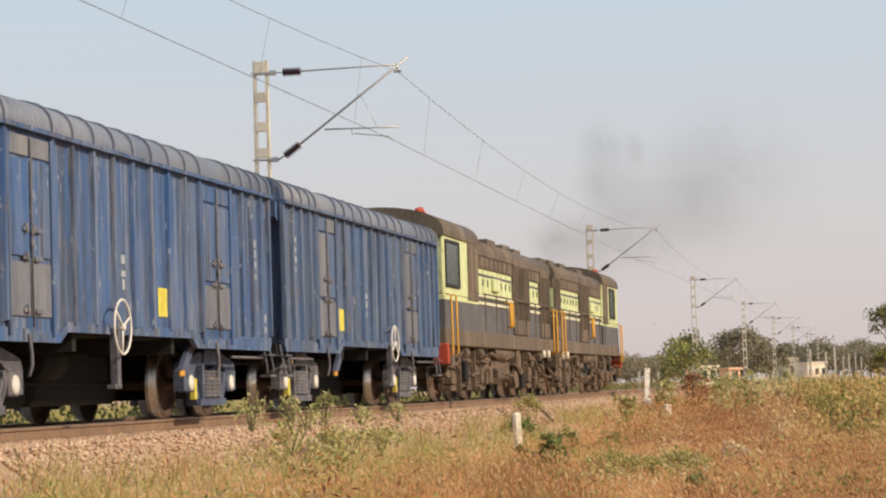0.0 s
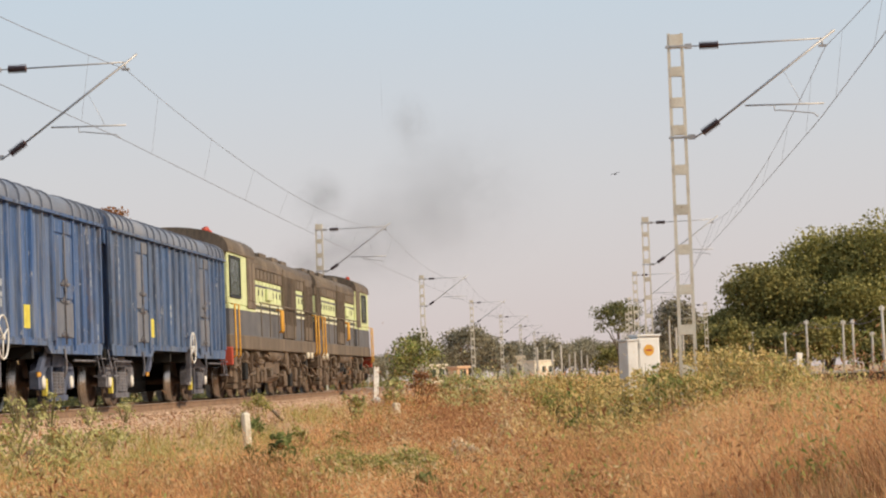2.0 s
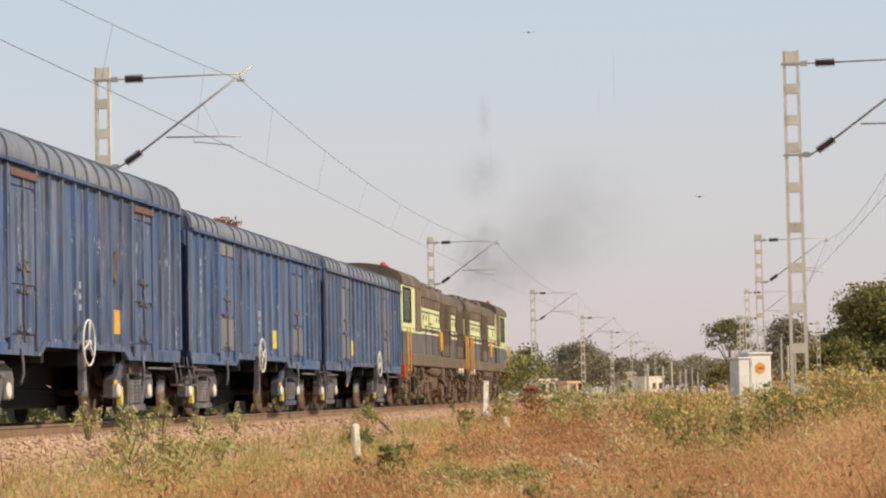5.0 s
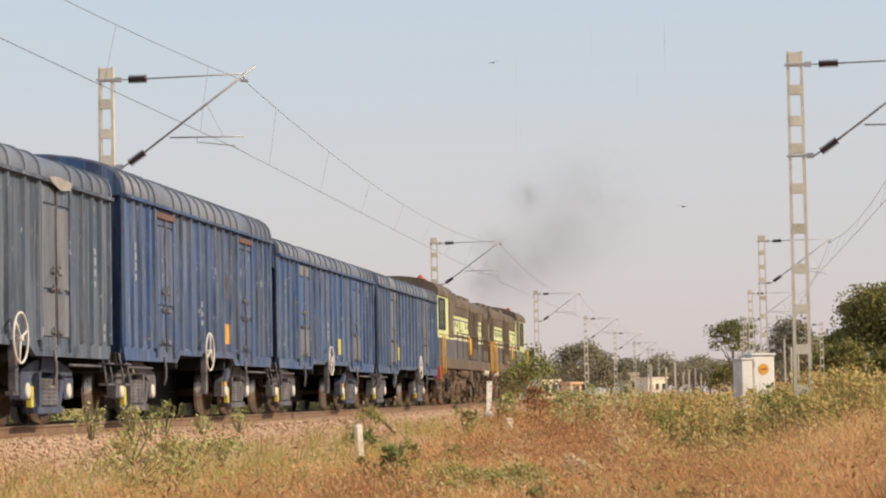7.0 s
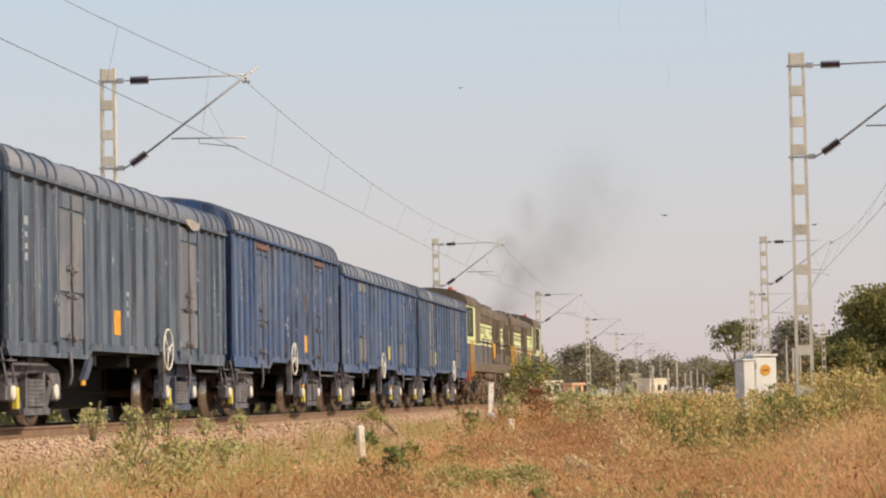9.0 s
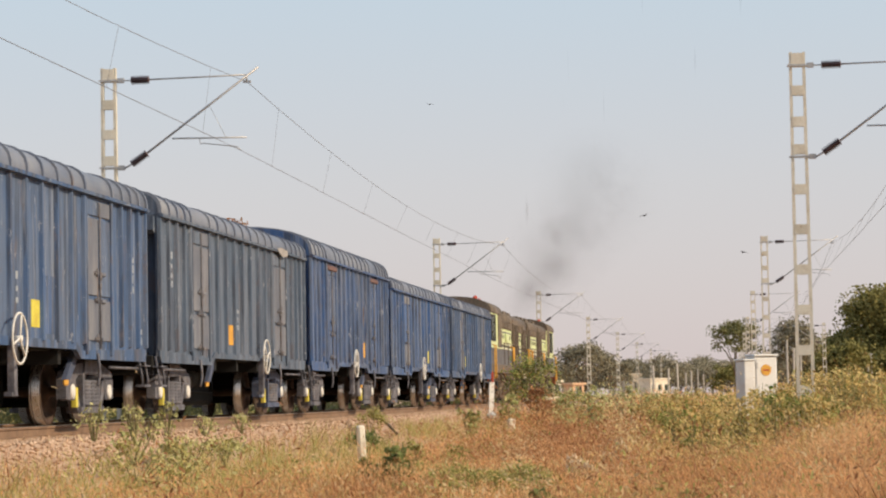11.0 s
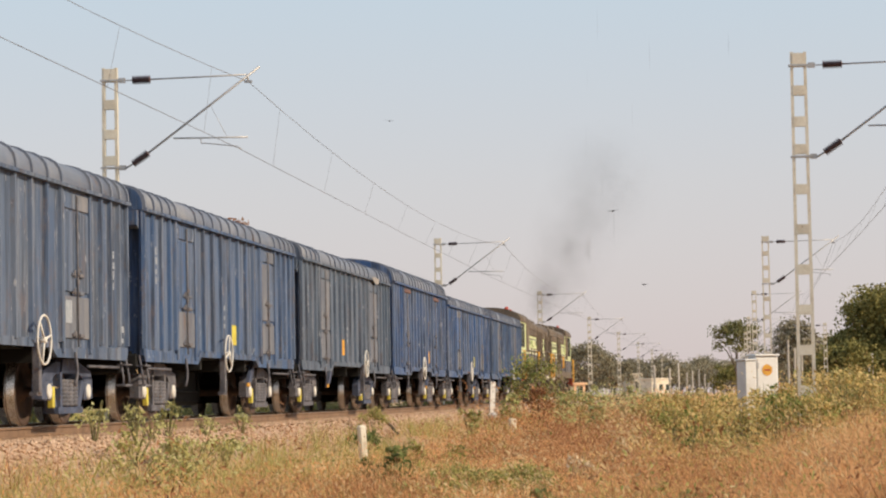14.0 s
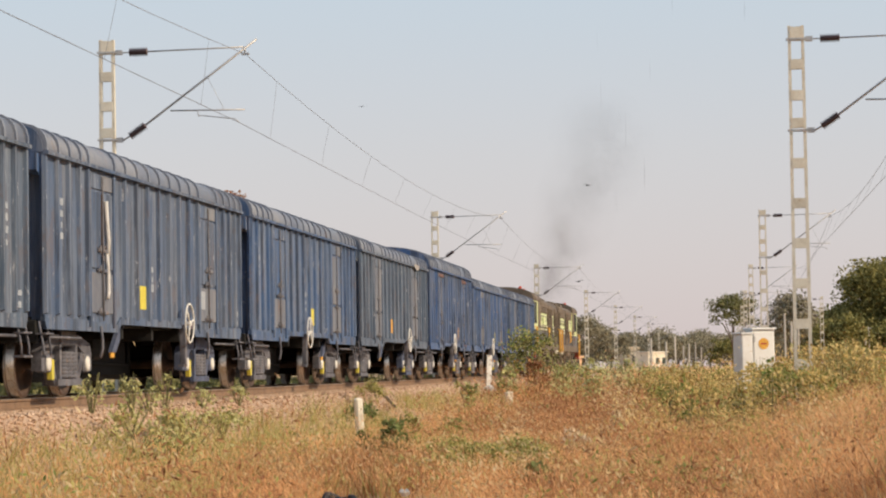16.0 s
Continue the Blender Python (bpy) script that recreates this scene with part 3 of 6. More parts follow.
                # chain hook below each door
                part("door_prop", Shape().tube([(1.58, c - 0.1, lowz + 0.08), (1.60, c - 0.1, lowz - 0.12), (1.59, c - 0.06, lowz - 0.24), (1.58, c - 0.14, lowz - 0.36)], 0.022, 6), bogie_grey, wagon)
            # markings: unreadable stencils as bars
            rib_mid = d1[1] + (d2[0] - d1[1]) * (math.floor(yellow * 8) + 0.5) / 8
            ys0 = rib_mid + 0.11
            part("yellow_panel", Shape().box(1.541, 1.547, ys0 - 0.19, ys0 + 0.19, 1.27, 1.62), yellow_paint if seed != 4 and seed != 3 else orange_paint, wall, "yellow notice panel")
            for yy, z0, n2 in ((-h + 0.9 * k, 2.1, 4), (h - 0.75 * k, 1.9, 4), (d1[1] + (d2[0] - d1[1]) * 0.44, 1.55, 3), (h - 0.25 * k, 1.15, 2)):
                for j in range(n2):
                    w_ = rnd.uniform(0.03, 0.085)
                    part("stencil_bar", Shape().box(1.541, 1.545, yy - w_, yy + w_, z0 + j * 0.15, z0 + j * 0.15 + rnd.uniform(0.06, 0.12)), stencil, wall, "illegible worn white stencil mark")
    if seed == 5:
        part("repaint_patch", Shape().box(1.541, 1.5445, d1[1] + (d2[0] - d1[1]) * 0.63, d1[1] + (d2[0] - d1[1]) * 0.74, 1.2, 1.95), blue_bright, wagon, "bright blue repaint patch")
    if seed == 6:
        # cloth strips caught in the door, and a bare patch where a notice was
        yc = (d1[0] + d1[1]) / 2 + 0.18
        part("torn_strip", Shape().tube([(1.61, yc - 0.06, eave - 0.45), (1.615, yc - 0.03, eave - 0.75), (1.62, yc + 0.02, eave - 1.0), (1.615, yc, eave - 1.22)], 0.034, 7), paper, wagon, "torn pale cloth strip caught in the door")
        part("torn_strip", Shape().tube([(1.61, yc - 0.02, 2.0), (1.615, yc + 0.02, 1.75), (1.615, yc + 0.03, 1.45), (1.61, yc - 0.01, 1.36)], 0.028, 7), paper, wagon, "torn pale cloth strip caught in the door")
        part("rust_strip", Shape().box(1.579, 1.585, yc - 0.22, yc - 0.08, eave - 1.25, eave - 0.36), wheel_rust, wagon, "rusted strip of the door leaf")
        part("notice_patch", Shape().box(1.579, 1.584, d2[0] + 0.10, d2[0] + 0.42, 1.36, 1.66), stencil, wagon, "pale remains of a paper notice")
    if seed == 4:
        part("torn_flashing", Shape().add([(1.64, d2[0] + 0.2, eave + 0.03), (1.65, d2[1] - 0.1, eave + 0.03), (1.66, d2[1] - 0.2, eave - 0.08), (1.66, d2[0] + 0.7, eave - 0.12), (1.65, d2[0] + 0.3, eave - 0.04), (1.645, d2[0] + 0.6, eave + 0.06)], [(0, 5, 4), (5, 3, 4), (5, 2, 3), (5, 1, 2)]), flashing_grey, wagon, "torn pale sheet flashing over the door")
    if seed == 3:
        q = d1[1] + (d2[0] - d1[1]) * 0.80
        part("dented_patch", Shape().add([(1.545, q - 0.12, 2.35), (1.575, q + 0.15, 2.5), (1.55, q + 0.2, 2.1), (1.60, q, 1.98), (1.545, q - 0.1, 2.1), (1.53, q + 0.02, 2.25)], [(0, 1, 5), (1, 2, 5), (2, 3, 5), (3, 4, 5), (4, 0, 5)]), iron_rust, wagon, "torn dark dent in the side sheet")
    # roof: a bowed sheet with raised hoops and a drip edge
    # shoulder curve, then an almost flat top (rounder on the tall wagon)
    prof = [(1.58, 0.0), (1.575, 0.10), (1.55, 0.19), (1.49, 0.27), (1.40, 0.325), (1.25, 0.365), (1.0, 0.40), (0.6, 0.43), (0.0, 0.45)]
    if tall:
        prof = [(1.58, 0.0), (1.57, 0.12), (1.54, 0.23), (1.47, 0.33), (1.34, 0.42), (1.15, 0.49), (0.85, 0.56), (0.45, 0.61), (0.0, 0.63)]
    crown = prof[-1][1]
    arc = [(-x, eave + z) for x, z in prof] + [(x, eave + z) for x, z in reversed(prof[:-1])]
    rf = Shape().sweep(arc + [(x * 0.985, z - 0.03) for x, z in reversed(arc)], -h, h, smooth=False)
    rf.smooth = [True] * (len(rf.smooth) - 2) + [False] * 2
    roof_ob = part("roof", rf, roof, wagon, "bowed dusty sheet-metal roof")
    hoop = Shape().sweep([(x * 1.018, z + 0.018) for x, z in arc] + [(x * 0.99, z - 0.02) for x, z in reversed(arc)], -0.03, 0.03)
    hoop_me = hoop.mesh("roof_hoop", roof)
    for yy in rib_y:
        part("roof_hoop", hoop_me, None, roof_ob, at=pose(0, yy, 0))
    drip = Shape()
    for sd in (-1, 1):
        drip.sweep([(sd * 1.53, eave - 0.03), (sd * 1.632, eave - 0.035), (sd * 1.636, eave + 0.012), (sd * 1.57, eave + 0.03)], -h - 0.02, h + 0.02)
    part("drip_edge", drip, paint, roof_ob)
    # ends: set back under the roof, with stiffeners
    for sd in (-1, 1):
        y0 = sd * (h - 0.16)
        en = part("end_wall", Shape().box(-1.50, 1.50, min(y0, y0 + sd * 0.04), max(y0, y0 + sd * 0.04), 0.95, eave + 0.02), paint, wagon)
        gable = [(x * 0.985, z - 0.005) for x, z in arc]
        part("gable", Shape().sweep(gable, sd * h - sd * 0.05, sd * h + sd * 0.012), paint, en)
        part("visor", Shape().add([(-1.5, sd * (h - 0.03), eave - 0.02), (1.5, sd * (h - 0.03), eave - 0.02), (1.5, sd * (h + 0.14), eave - 0.02), (-1.5, sd * (h + 0.14), eave - 0.02),
                                   (-1.5, sd * (h - 0.03), eave - 0.30), (1.5, sd * (h - 0.03), eave - 0.30), (1.5, sd * (h + 0.14), eave - 0.24), (-1.5, sd * (h + 0.14), eave - 0.24)],
                                  [(0, 1, 2, 3), (4, 7, 6, 5), (0, 4, 5, 1), (3, 2, 6, 7), (0, 3, 7, 4), (1, 5, 6, 2)]), blue_bright if seed == 6 else paint, en) if not tall else None
        for xx in (-1.1, -0.4, 0.4, 1.1):
            part("end_rib", Shape().box(xx - 0.05, xx + 0.05, min(y0 + sd * 0.04, y0 + sd * 0.11), max(y0 + sd * 0.04, y0 + sd * 0.11), 1.0, eave - 0.02, 0.01), paint, en)
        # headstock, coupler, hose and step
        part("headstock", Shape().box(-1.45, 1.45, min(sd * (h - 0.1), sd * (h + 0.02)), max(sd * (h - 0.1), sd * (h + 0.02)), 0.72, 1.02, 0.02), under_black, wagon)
        part("coupler", Shape().box(-0.13, 0.13, min(sd * h, sd * (h + 0.47)), max(sd * h, sd * (h + 0.47)), 0.86, 1.10, 0.04), wheel_rust, wagon)
        part("brake_hose", Shape().tube([(0.5, sd * h, 0.8), (0.5, sd * (h + 0.2), 0.72), (0.46, sd * (h + 0.3), 0.5), (0.4, sd * (h + 0.45), 0.42)], 0.03, 6), rubber_black, wagon)
        yb, s_ = sd * (h - 0.1), Shape()
        for q in (-0.17, 0.17):
            s_.tube([(1.50, yb + q, 1.0), (1.56, yb + q, 0.66), (1.56, yb + q, 0.55)], 0.016, 6)
        s_.box(1.46, 1.60, yb - 0.19, yb + 0.19, 0.53, 0.56).box(1.46, 1.60, yb - 0.19, yb + 0.19, 0.83, 0.85)
        part("step", s_, bogie_grey, wagon)
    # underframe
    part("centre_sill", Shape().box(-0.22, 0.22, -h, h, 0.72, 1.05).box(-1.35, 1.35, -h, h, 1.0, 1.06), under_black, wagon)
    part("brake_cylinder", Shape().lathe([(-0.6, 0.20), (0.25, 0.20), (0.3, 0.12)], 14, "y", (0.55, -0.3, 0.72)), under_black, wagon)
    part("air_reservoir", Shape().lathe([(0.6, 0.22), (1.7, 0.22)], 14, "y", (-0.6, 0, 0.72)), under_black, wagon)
    # added solid blocks: deep shade among the brake gear, built as near-black shapes
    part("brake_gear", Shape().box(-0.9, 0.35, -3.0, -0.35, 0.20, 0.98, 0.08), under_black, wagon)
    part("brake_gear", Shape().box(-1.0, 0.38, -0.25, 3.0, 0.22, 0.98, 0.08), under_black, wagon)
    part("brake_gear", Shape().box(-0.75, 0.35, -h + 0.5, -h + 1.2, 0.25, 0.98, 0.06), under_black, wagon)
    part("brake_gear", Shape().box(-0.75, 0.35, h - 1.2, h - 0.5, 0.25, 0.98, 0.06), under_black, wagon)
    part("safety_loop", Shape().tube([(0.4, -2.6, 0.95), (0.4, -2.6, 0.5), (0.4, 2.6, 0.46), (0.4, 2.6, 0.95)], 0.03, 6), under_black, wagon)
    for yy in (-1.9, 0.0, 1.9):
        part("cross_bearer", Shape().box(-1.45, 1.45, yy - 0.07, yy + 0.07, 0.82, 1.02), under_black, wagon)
    yw = -h + length * wheel_at
    ring = Shape()
    pts = [(0.0, 0.31 * math.cos(i * math.pi / 12), 0.31 * math.sin(i * math.pi / 12)) for i in range(25)]
    ring.tube(pts, 0.016, 6, False)
    for i in range(3):
        a = i * 2 * math.pi / 3 + 0.5 + seed
        ring.tube([(0, 0, 0), (0.0, 0.30 * math.cos(a), 0.30 * math.sin(a))], 0.015, 6)
    ring.lathe([(-0.08, 0.03), (0.03, 0.04)], 10)
    part("hand_brake_wheel", ring, white_paint, wagon, "white-painted hand brake wheel", pose(1.70, yw, 1.10))
    part("brake_post", Shape().box(1.52, 1.62, yw + 0.05, yw + 0.17, 0.42, 1.08, 0.01).box(1.5, 1.6, yw + 0.0, yw + 0.24, 0.40, 0.45), bogie_grey, wagon)
    yl = d2[0] if not turned else d1[1] + 1.0
    part("brake_lever", Shape().add([(1.38, yl - 0.6, 0.62), (1.38, yl - 0.35, 0.62), (1.38, yl + 0.15, hiz), (1.38, yl - 0.1, hiz), (1.44, yl - 0.6, 0.62), (1.44, yl - 0.35, 0.62), (1.44, yl + 0.15, hiz), (1.44, yl - 0.1, hiz)],
                                    [(0, 1, 2, 3), (7, 6, 5, 4), (0, 4, 5, 1), (1, 5, 6, 2), (2, 6, 7, 3), (3, 7, 4, 0)]), bogie_blue, wagon)
    part("brake_lever_tip", Shape().box(1.39, 1.43, yl - 0.58, yl - 0.40, 0.54, 0.64, 0.015), orange_paint, wagon, "orange brake lever tip")
    part("pull_rod", Shape().tube([(1.5, -h + 0.3, 0.80), (1.5, -h + 2.0, 0.80)], 0.02, 6), bogie_grey, wagon)
    part("pull_rod", Shape().tube([(1.5, h - 2.0, 0.80), (1.5, h - 0.3, 0.80)], 0.02, 6), bogie_grey, wagon)
    yb = h - 2.15 * k
    for yy, mt in ((-yb, bogie_grey), (yb, bogie_blue if seed % 2 == 0 else bogie_grey)):
        bogie(wagon, yy, mt, wheels)
    for w in wheels:
        stamp_tread(w)
    return wagon, wheels


paper = material("crumpled_plastic", (0.62, 0.60, 0.58), rough=0.5, scale=8, fine=60)
flashing_grey = material("torn_grey_sheet", (0.34, 0.31, 0.29), (0.2, 0.17, 0.15), (0.46, 0.43, 0.40), scale=5, fine=40)
material_red_lintel = material("red_oxide_lintel", (0.155, 0.085, 0.075), (0.09, 0.055, 0.055), (0.25, 0.14, 0.11), scale=4, fine=40)

# rear corner and front corner of each body at the clip's middle, counted from the locomotives
WAGONS = [
    (65.2, 77.75, blue, dict(label="faded blue covered freight wagon coupled behind the locomotives", seed=1, wheel_at=0.60, yellow=0.11, turned=True)),
    (51.4, 64.4, blue_bright, dict(label="blue covered freight wagon with rust-stained doors", seed=2, wheel_at=0.43, yellow=0.70)),
    (39.0, 50.6, blue_deep, dict(label="taller blue covered wagon with red door lintels", seed=3, tall=True, red_lintel=True, door=blue_deep, wheel_at=0.46, yellow=0.77)),
    (25.2, 38.2, blue_grey, dict(label="grey-blue dusty covered freight wagon", seed=4, yellow=0.295, wheel_at=0.62, turned=True)),
    (11.6, 24.3, blue, dict(label="blue covered wagon with a bright blue repaint patch", seed=5, wheel_at=0.44, yellow=0.59)),
    (-2.2, 10.6, blue_dusty, dict(label="dusty faded blue covered wagon with peeling doors", seed=6, wheel_at=0.62, yellow=0.34, turned=True)),
    (-16.6, -3.0, blue_grey, dict(label="grey-blue covered freight wagon at the end of the train", seed=7)),
]


def train_shift(t):
    d = t - 8.0
    return 3.93 * d + 0.02434 * d * d + 0.000175 * d ** 3


train = []
for y0, y1, paint_, kw in WAGONS:
    wg, ws = build_wagon(y1 - y0, paint_, kw.pop("label"), **kw)
    train.append((wg, ws, (y0 + y1) / 2, WHEEL_R))

# ---------------- locomotives ----------------


def build_loco(length, label, flip, bands, window, seed):
    """A six-axle hood diesel; local y runs from the cab end. flip turns it round."""
    wheels = []
    L = length
    loco = tagged(empty("diesel_locomotive"), label, "locomotive", "locomotives of the train")
    Y = (lambda y: L / 2 - y) if flip else (lambda y: y - L / 2)

    def bx(s, x0, x1, y0, y1, z0, z1, bev=0.0):
        a, b = sorted((Y(y0), Y(y1)))
        return s.box(x0, x1, a, b, z0, z1, bev)

    part("frame", bx(bx(Shape(), -1.45, 1.45, 0.1, L - 0.1, 1.16, 1.50, 0.02), -1.2, 1.2, 0.3, L - 0.3, 1.0, 1.18), loco_brown, loco, "dusty brown underframe and walkway")
    # lower body
    part("lower_body", bx(Shape(), -1.36, 1.36, 0.25, L - 0.35, 1.48, 2.13, 0.02), loco_dark, loco, "slate-blue lower body band")
    for z0, z1 in ((2.13, 2.19), (2.30, 2.34)):
        part("stripe", bx(Shape(), -1.385, 1.385, 0.24, L - 0.36, z0, z1), cream, loco, "cream stripe")
    core = bx(Shape(), -1.34, 1.34, 0.26, L - 0.36, 2.15, 3.05)
    part("upper_body", core, lime, loco, "pale lime-green upper band")
    part("stripe", bx(Shape(), -1.362, 1.362, 0.3, L - 0.4, 2.76, 2.82), loco_dark, loco)
    part("stripe", bx(Shape(), -1.388, 1.388, 0.235, L - 0.355, 2.215, 2.26), loco_dark, loco)
    # roof: bowed over the cab, lower and sooty over the engine
    def bow(y0, y1, w, z, top, mat, name, skirt):
        arc = [(w * math.sin(a), z + top * max(0, math.cos(a)) ** 0.8) for a in [math.pi / 2 * i / 8 for i in range(-8, 9)]]
        a, b = sorted((Y(y0), Y(y1)))
        s = Shape().sweep(arc + [(-w, z - skirt), (w, z - skirt)][::-1], a, b)
        s.smooth = [True] * 16 + [False] * (len(s.smooth) - 16)
        return part(name, s, mat, loco)
    bow(0.05, 4.4, 1.46, 3.46, 0.56, loco_brown, "cab_roof", 0.05)
    bow(4.4, L - 0.3, 1.40, 3.32, 0.46, loco_brown, "hood_roof", 0.1)
    part("hood_top_band", bx(Shape(), -1.375, 1.375, 4.3, L - 0.33, 2.93, 3.34, 0.02), loco_brown, loco, "soot-browned upper hood")
    part("cab_wall", bx(bx(Shape(), -1.42, 1.42, 0.12, 4.4, 2.2, 3.44, 0.03), -1.42, 1.42, 0.12, 4.4, 1.5, 2.2, 0.02), lime, loco, "pale lime cab wall")
    part("cab_skirt", bx(Shape(), -1.43, 1.43, 0.11, 4.41, 1.49, 2.10), loco_dark, loco)
    # dark radiators, grilles and end panels
    for y0, y1, zt in bands:
        g = part("radiator_grille", bx(Shape(), -1.425, 1.425, y0, y1, 1.52, zt, 0.02), loco_brown, loco, "soot-stained brown grille panel")
        n = int((y1 - y0) / 0.16)
        sl = Shape()
        for i in range(n):
            yy = y0 + (i + 0.5) * (y1 - y0) / n
            bx(sl, 1.42, 1.445, yy - 0.03, yy + 0.03, 1.9, zt - 0.2)
        part("grille_slats", sl, loco_brown, g)
    # cab window and door
    w0, w1 = window
    part("cab_window", bx(Shape(), 1.40, 1.435, w0, w1, 2.42, 3.28, 0.012), glass_dark, loco, "dark dusty cab window")
    part("cab_window", bx(Shape(), -1.435, -1.40, w0, w1, 2.42, 3.28, 0.012), glass_dark, loco, "dark dusty cab window")
    part("window_frame", bx(bx(bx(bx(Shape(), 1.41, 1.455, w0 - 0.035, w0, 2.36, 3.34), 1.41, 1.455, w1, w1 + 0.035, 2.36, 3.34), 1.41, 1.455, w0, w1, 3.28, 3.34), 1.41, 1.455, w0, w1, 2.36, 2.42), rubber_black, loco)
    dr = part("cab_door", bx(Shape(), 1.40, 1.45, 3.05, 4.3, 2.16, 3.42, 0.012), loco_brown, loco, "grey-brown cab door with panels")
    for q in (3.2, 3.75):
        part("door_panel", bx(Shape(), 1.445, 1.465, q, q + 0.42, 2.35, 3.30, 0.01), loco_brown, dr)
    end = part("end_windows", bx(bx(Shape(), -1.0, -0.3, 0.09, 0.13, 2.55, 3.1), 0.3, 1.0, 0.09, 0.13, 2.55, 3.1), glass_dark, loco)
    # access doors and louvres along the hood
    y = 4.9
    while y < L - 1.0:
        if not any(a - 0.3 < y < b + 0.1 for a, b, _ in bands):
            d_ = part("hood_door", bx(Shape(), 1.335, 1.36, y, y + 0.56, 2.36, 2.92, 0.008), lime, loco)
            part("door_handle", bx(Shape(), 1.355, 1.385, y + 0.46, y + 0.5, 2.55, 2.7), loco_dark, d_)
            part("hood_louvre", bx(Shape(), 1.37, 1.392, y + 0.03, y + 0.5, 2.97, 3.2, 0.008), loco_brown, loco)
        y += 0.66
    part("equipment_box", bx(Shape(), 1.36, 1.44, 6.6, 7.5, 2.46, 2.76, 0.02), lime, loco, "raised lime equipment cover")
    # roof gear
    part("exhaust_stack", bx(Shape(), -0.35, 0.35, 7.6, 8.3, 3.7, 3.96, 0.04), under_black, loco)
    for yy, z in ((5.2, 3.74), (9.2, 3.75), (11.6, 3.74), (13.4, 3.72)):
        part("roof_hatch", bx(Shape(), -0.6, 0.9, yy, yy + 1.1, z - 0.1, z + 0.09, 0.03), loco_brown, loco)
    part("horn", Shape().lathe([(0, 0.035), (0.3, 0.04), (0.42, 0.09)], 10, "y", (0.75, Y(0.9), 4.0)), red_paint, loco, "red roof horn")
    if not flip:
        part("marker_lamp", Shape().lathe([(3.72, 0.05), (3.88, 0.07), (3.93, 0.03)], 10, "z", (1.0, Y(0.3), 0)), red_paint, loco, "red roof lamp")
    # handrails, steps and buffers
    for q in (0.15, 0.75):
        part("grab_rail", Shape().tube([(1.47, Y(q), 2.2), (1.56, Y(q), 2.18), (1.57, Y(q), 1.0), (1.50, Y(q), 0.95)], 0.022, 6), orange_paint, loco, "yellow-orange grab rail")
    for q in (8.1, 8.4):
        part("grab_rail", Shape().tube([(1.44, Y(q), 2.24), (1.56, Y(q), 2.22), (1.57, Y(q), 1.7), (1.50, Y(q), 1.66)], 0.034, 6), orange_paint, loco, "yellow-orange grab rail")
    for q in (L - 1.0, L - 0.35):
        part("grab_rail", Shape().tube([(1.44, Y(q), 2.28), (1.56, Y(q), 2.26), (1.57, Y(q), 1.2), (1.50, Y(q), 1.1)], 0.024, 6), orange_paint, loco, "yellow-orange grab rail")
    rail = Shape().tube([(1.52, Y(4.5), 2.34), (1.52, Y(L - 0.6), 2.34)], 0.018, 6)
    for i in range(8):
        q = 4.7 + (L - 5.6) * i / 7
        rail.tube([(1.52, Y(q), 1.5), (1.52, Y(q), 2.34)], 0.015, 5)
    part("walkway_rail", rail, loco_brown, loco)
    for yy, sg in ((0.0, -1), (L, 1)):
        sg2 = sg if not flip else -sg
        part("buffer_beam", bx(Shape(), -1.50, 1.50, yy - 0.12 * (1 if sg > 0 else 0) + (0 if sg > 0 else 0), yy + (0.0 if sg > 0 else 0.12), 0.78, 1.2, 0.02), red_paint if (sg < 0) else loco_dust, loco)
        for xx in (-0.98, 0.98):
            yb = Y(yy)
            part("buffer", Shape().lathe([(0, 0.12), (sg2 * 0.28, 0.12), (sg2 * 0.29, 0.22), (sg2 * 0.33, 0.22)], 14, "y", (xx, yb, 1.03)), under_black, loco)
        part("coupler", bx(Shape(), -0.13, 0.13, yy - 0.3 if sg < 0 else yy, yy if sg < 0 else yy + 0.3, 0.88, 1.10, 0.03), wheel_rust, loco)
        st = Shape()
        for zz in (0.45, 0.75, 1.05):
            bx(st, 1.2, 1.52, abs(yy - 0.55), abs(yy - 0.15), zz, zz + 0.03)
        part("cab_steps", st, loco_dust, loco)
    rr = random.Random(seed * 7)
    for i in range(34):
        q, z, kind_ = rr.uniform(0.8, L - 0.8), rr.uniform(0.45, 1.05), rr.random()
        if kind_ < 0.5:
            part("pipe", Shape().tube([(1.36, Y(q), z), (1.38, Y(q) + rr.uniform(0.2, 0.9), z + rr.uniform(-0.1, 0.1)), (1.36, Y(q) + rr.uniform(0.9, 1.3), z + rr.uniform(-0.35, 0.2))], rr.uniform(0.02, 0.04), 6), loco_dust, loco)
        else:
            w_, h_ = rr.uniform(0.08, 0.25), rr.uniform(0.1, 0.28)
            part("valve_box", Shape().box(1.22, rr.uniform(1.34, 1.42), Y(q) - w_, Y(q) + w_, z - h_, z + h_ * 0.5, 0.025), rr.choice((loco_dust, under_black, loco_brown)), loco)
    for q in (L - 1.3, L - 2.2):
        part("sand_filler", Shape().lathe([(1.0, 0.07), (1.16, 0.08), (1.2, 0.04)], 10, "z", (1.42, Y(q), 0)), stone_white, loco, "pale sand filler cap")
    # fuel tank, air tanks, bogies
    part("fuel_tank", bx(Shape(), -1.25, 1.25, L / 2 - 1.5, L / 2 + 1.5, 0.35, 1.05, 0.12), loco_dust, loco, "dusty brown fuel tank")
    part("air_reservoir", Shape().lathe([(-1.4, 0.17), (1.4, 0.17)], 14, "y", (1.22, 0, 1.05)), loco_dust, loco)
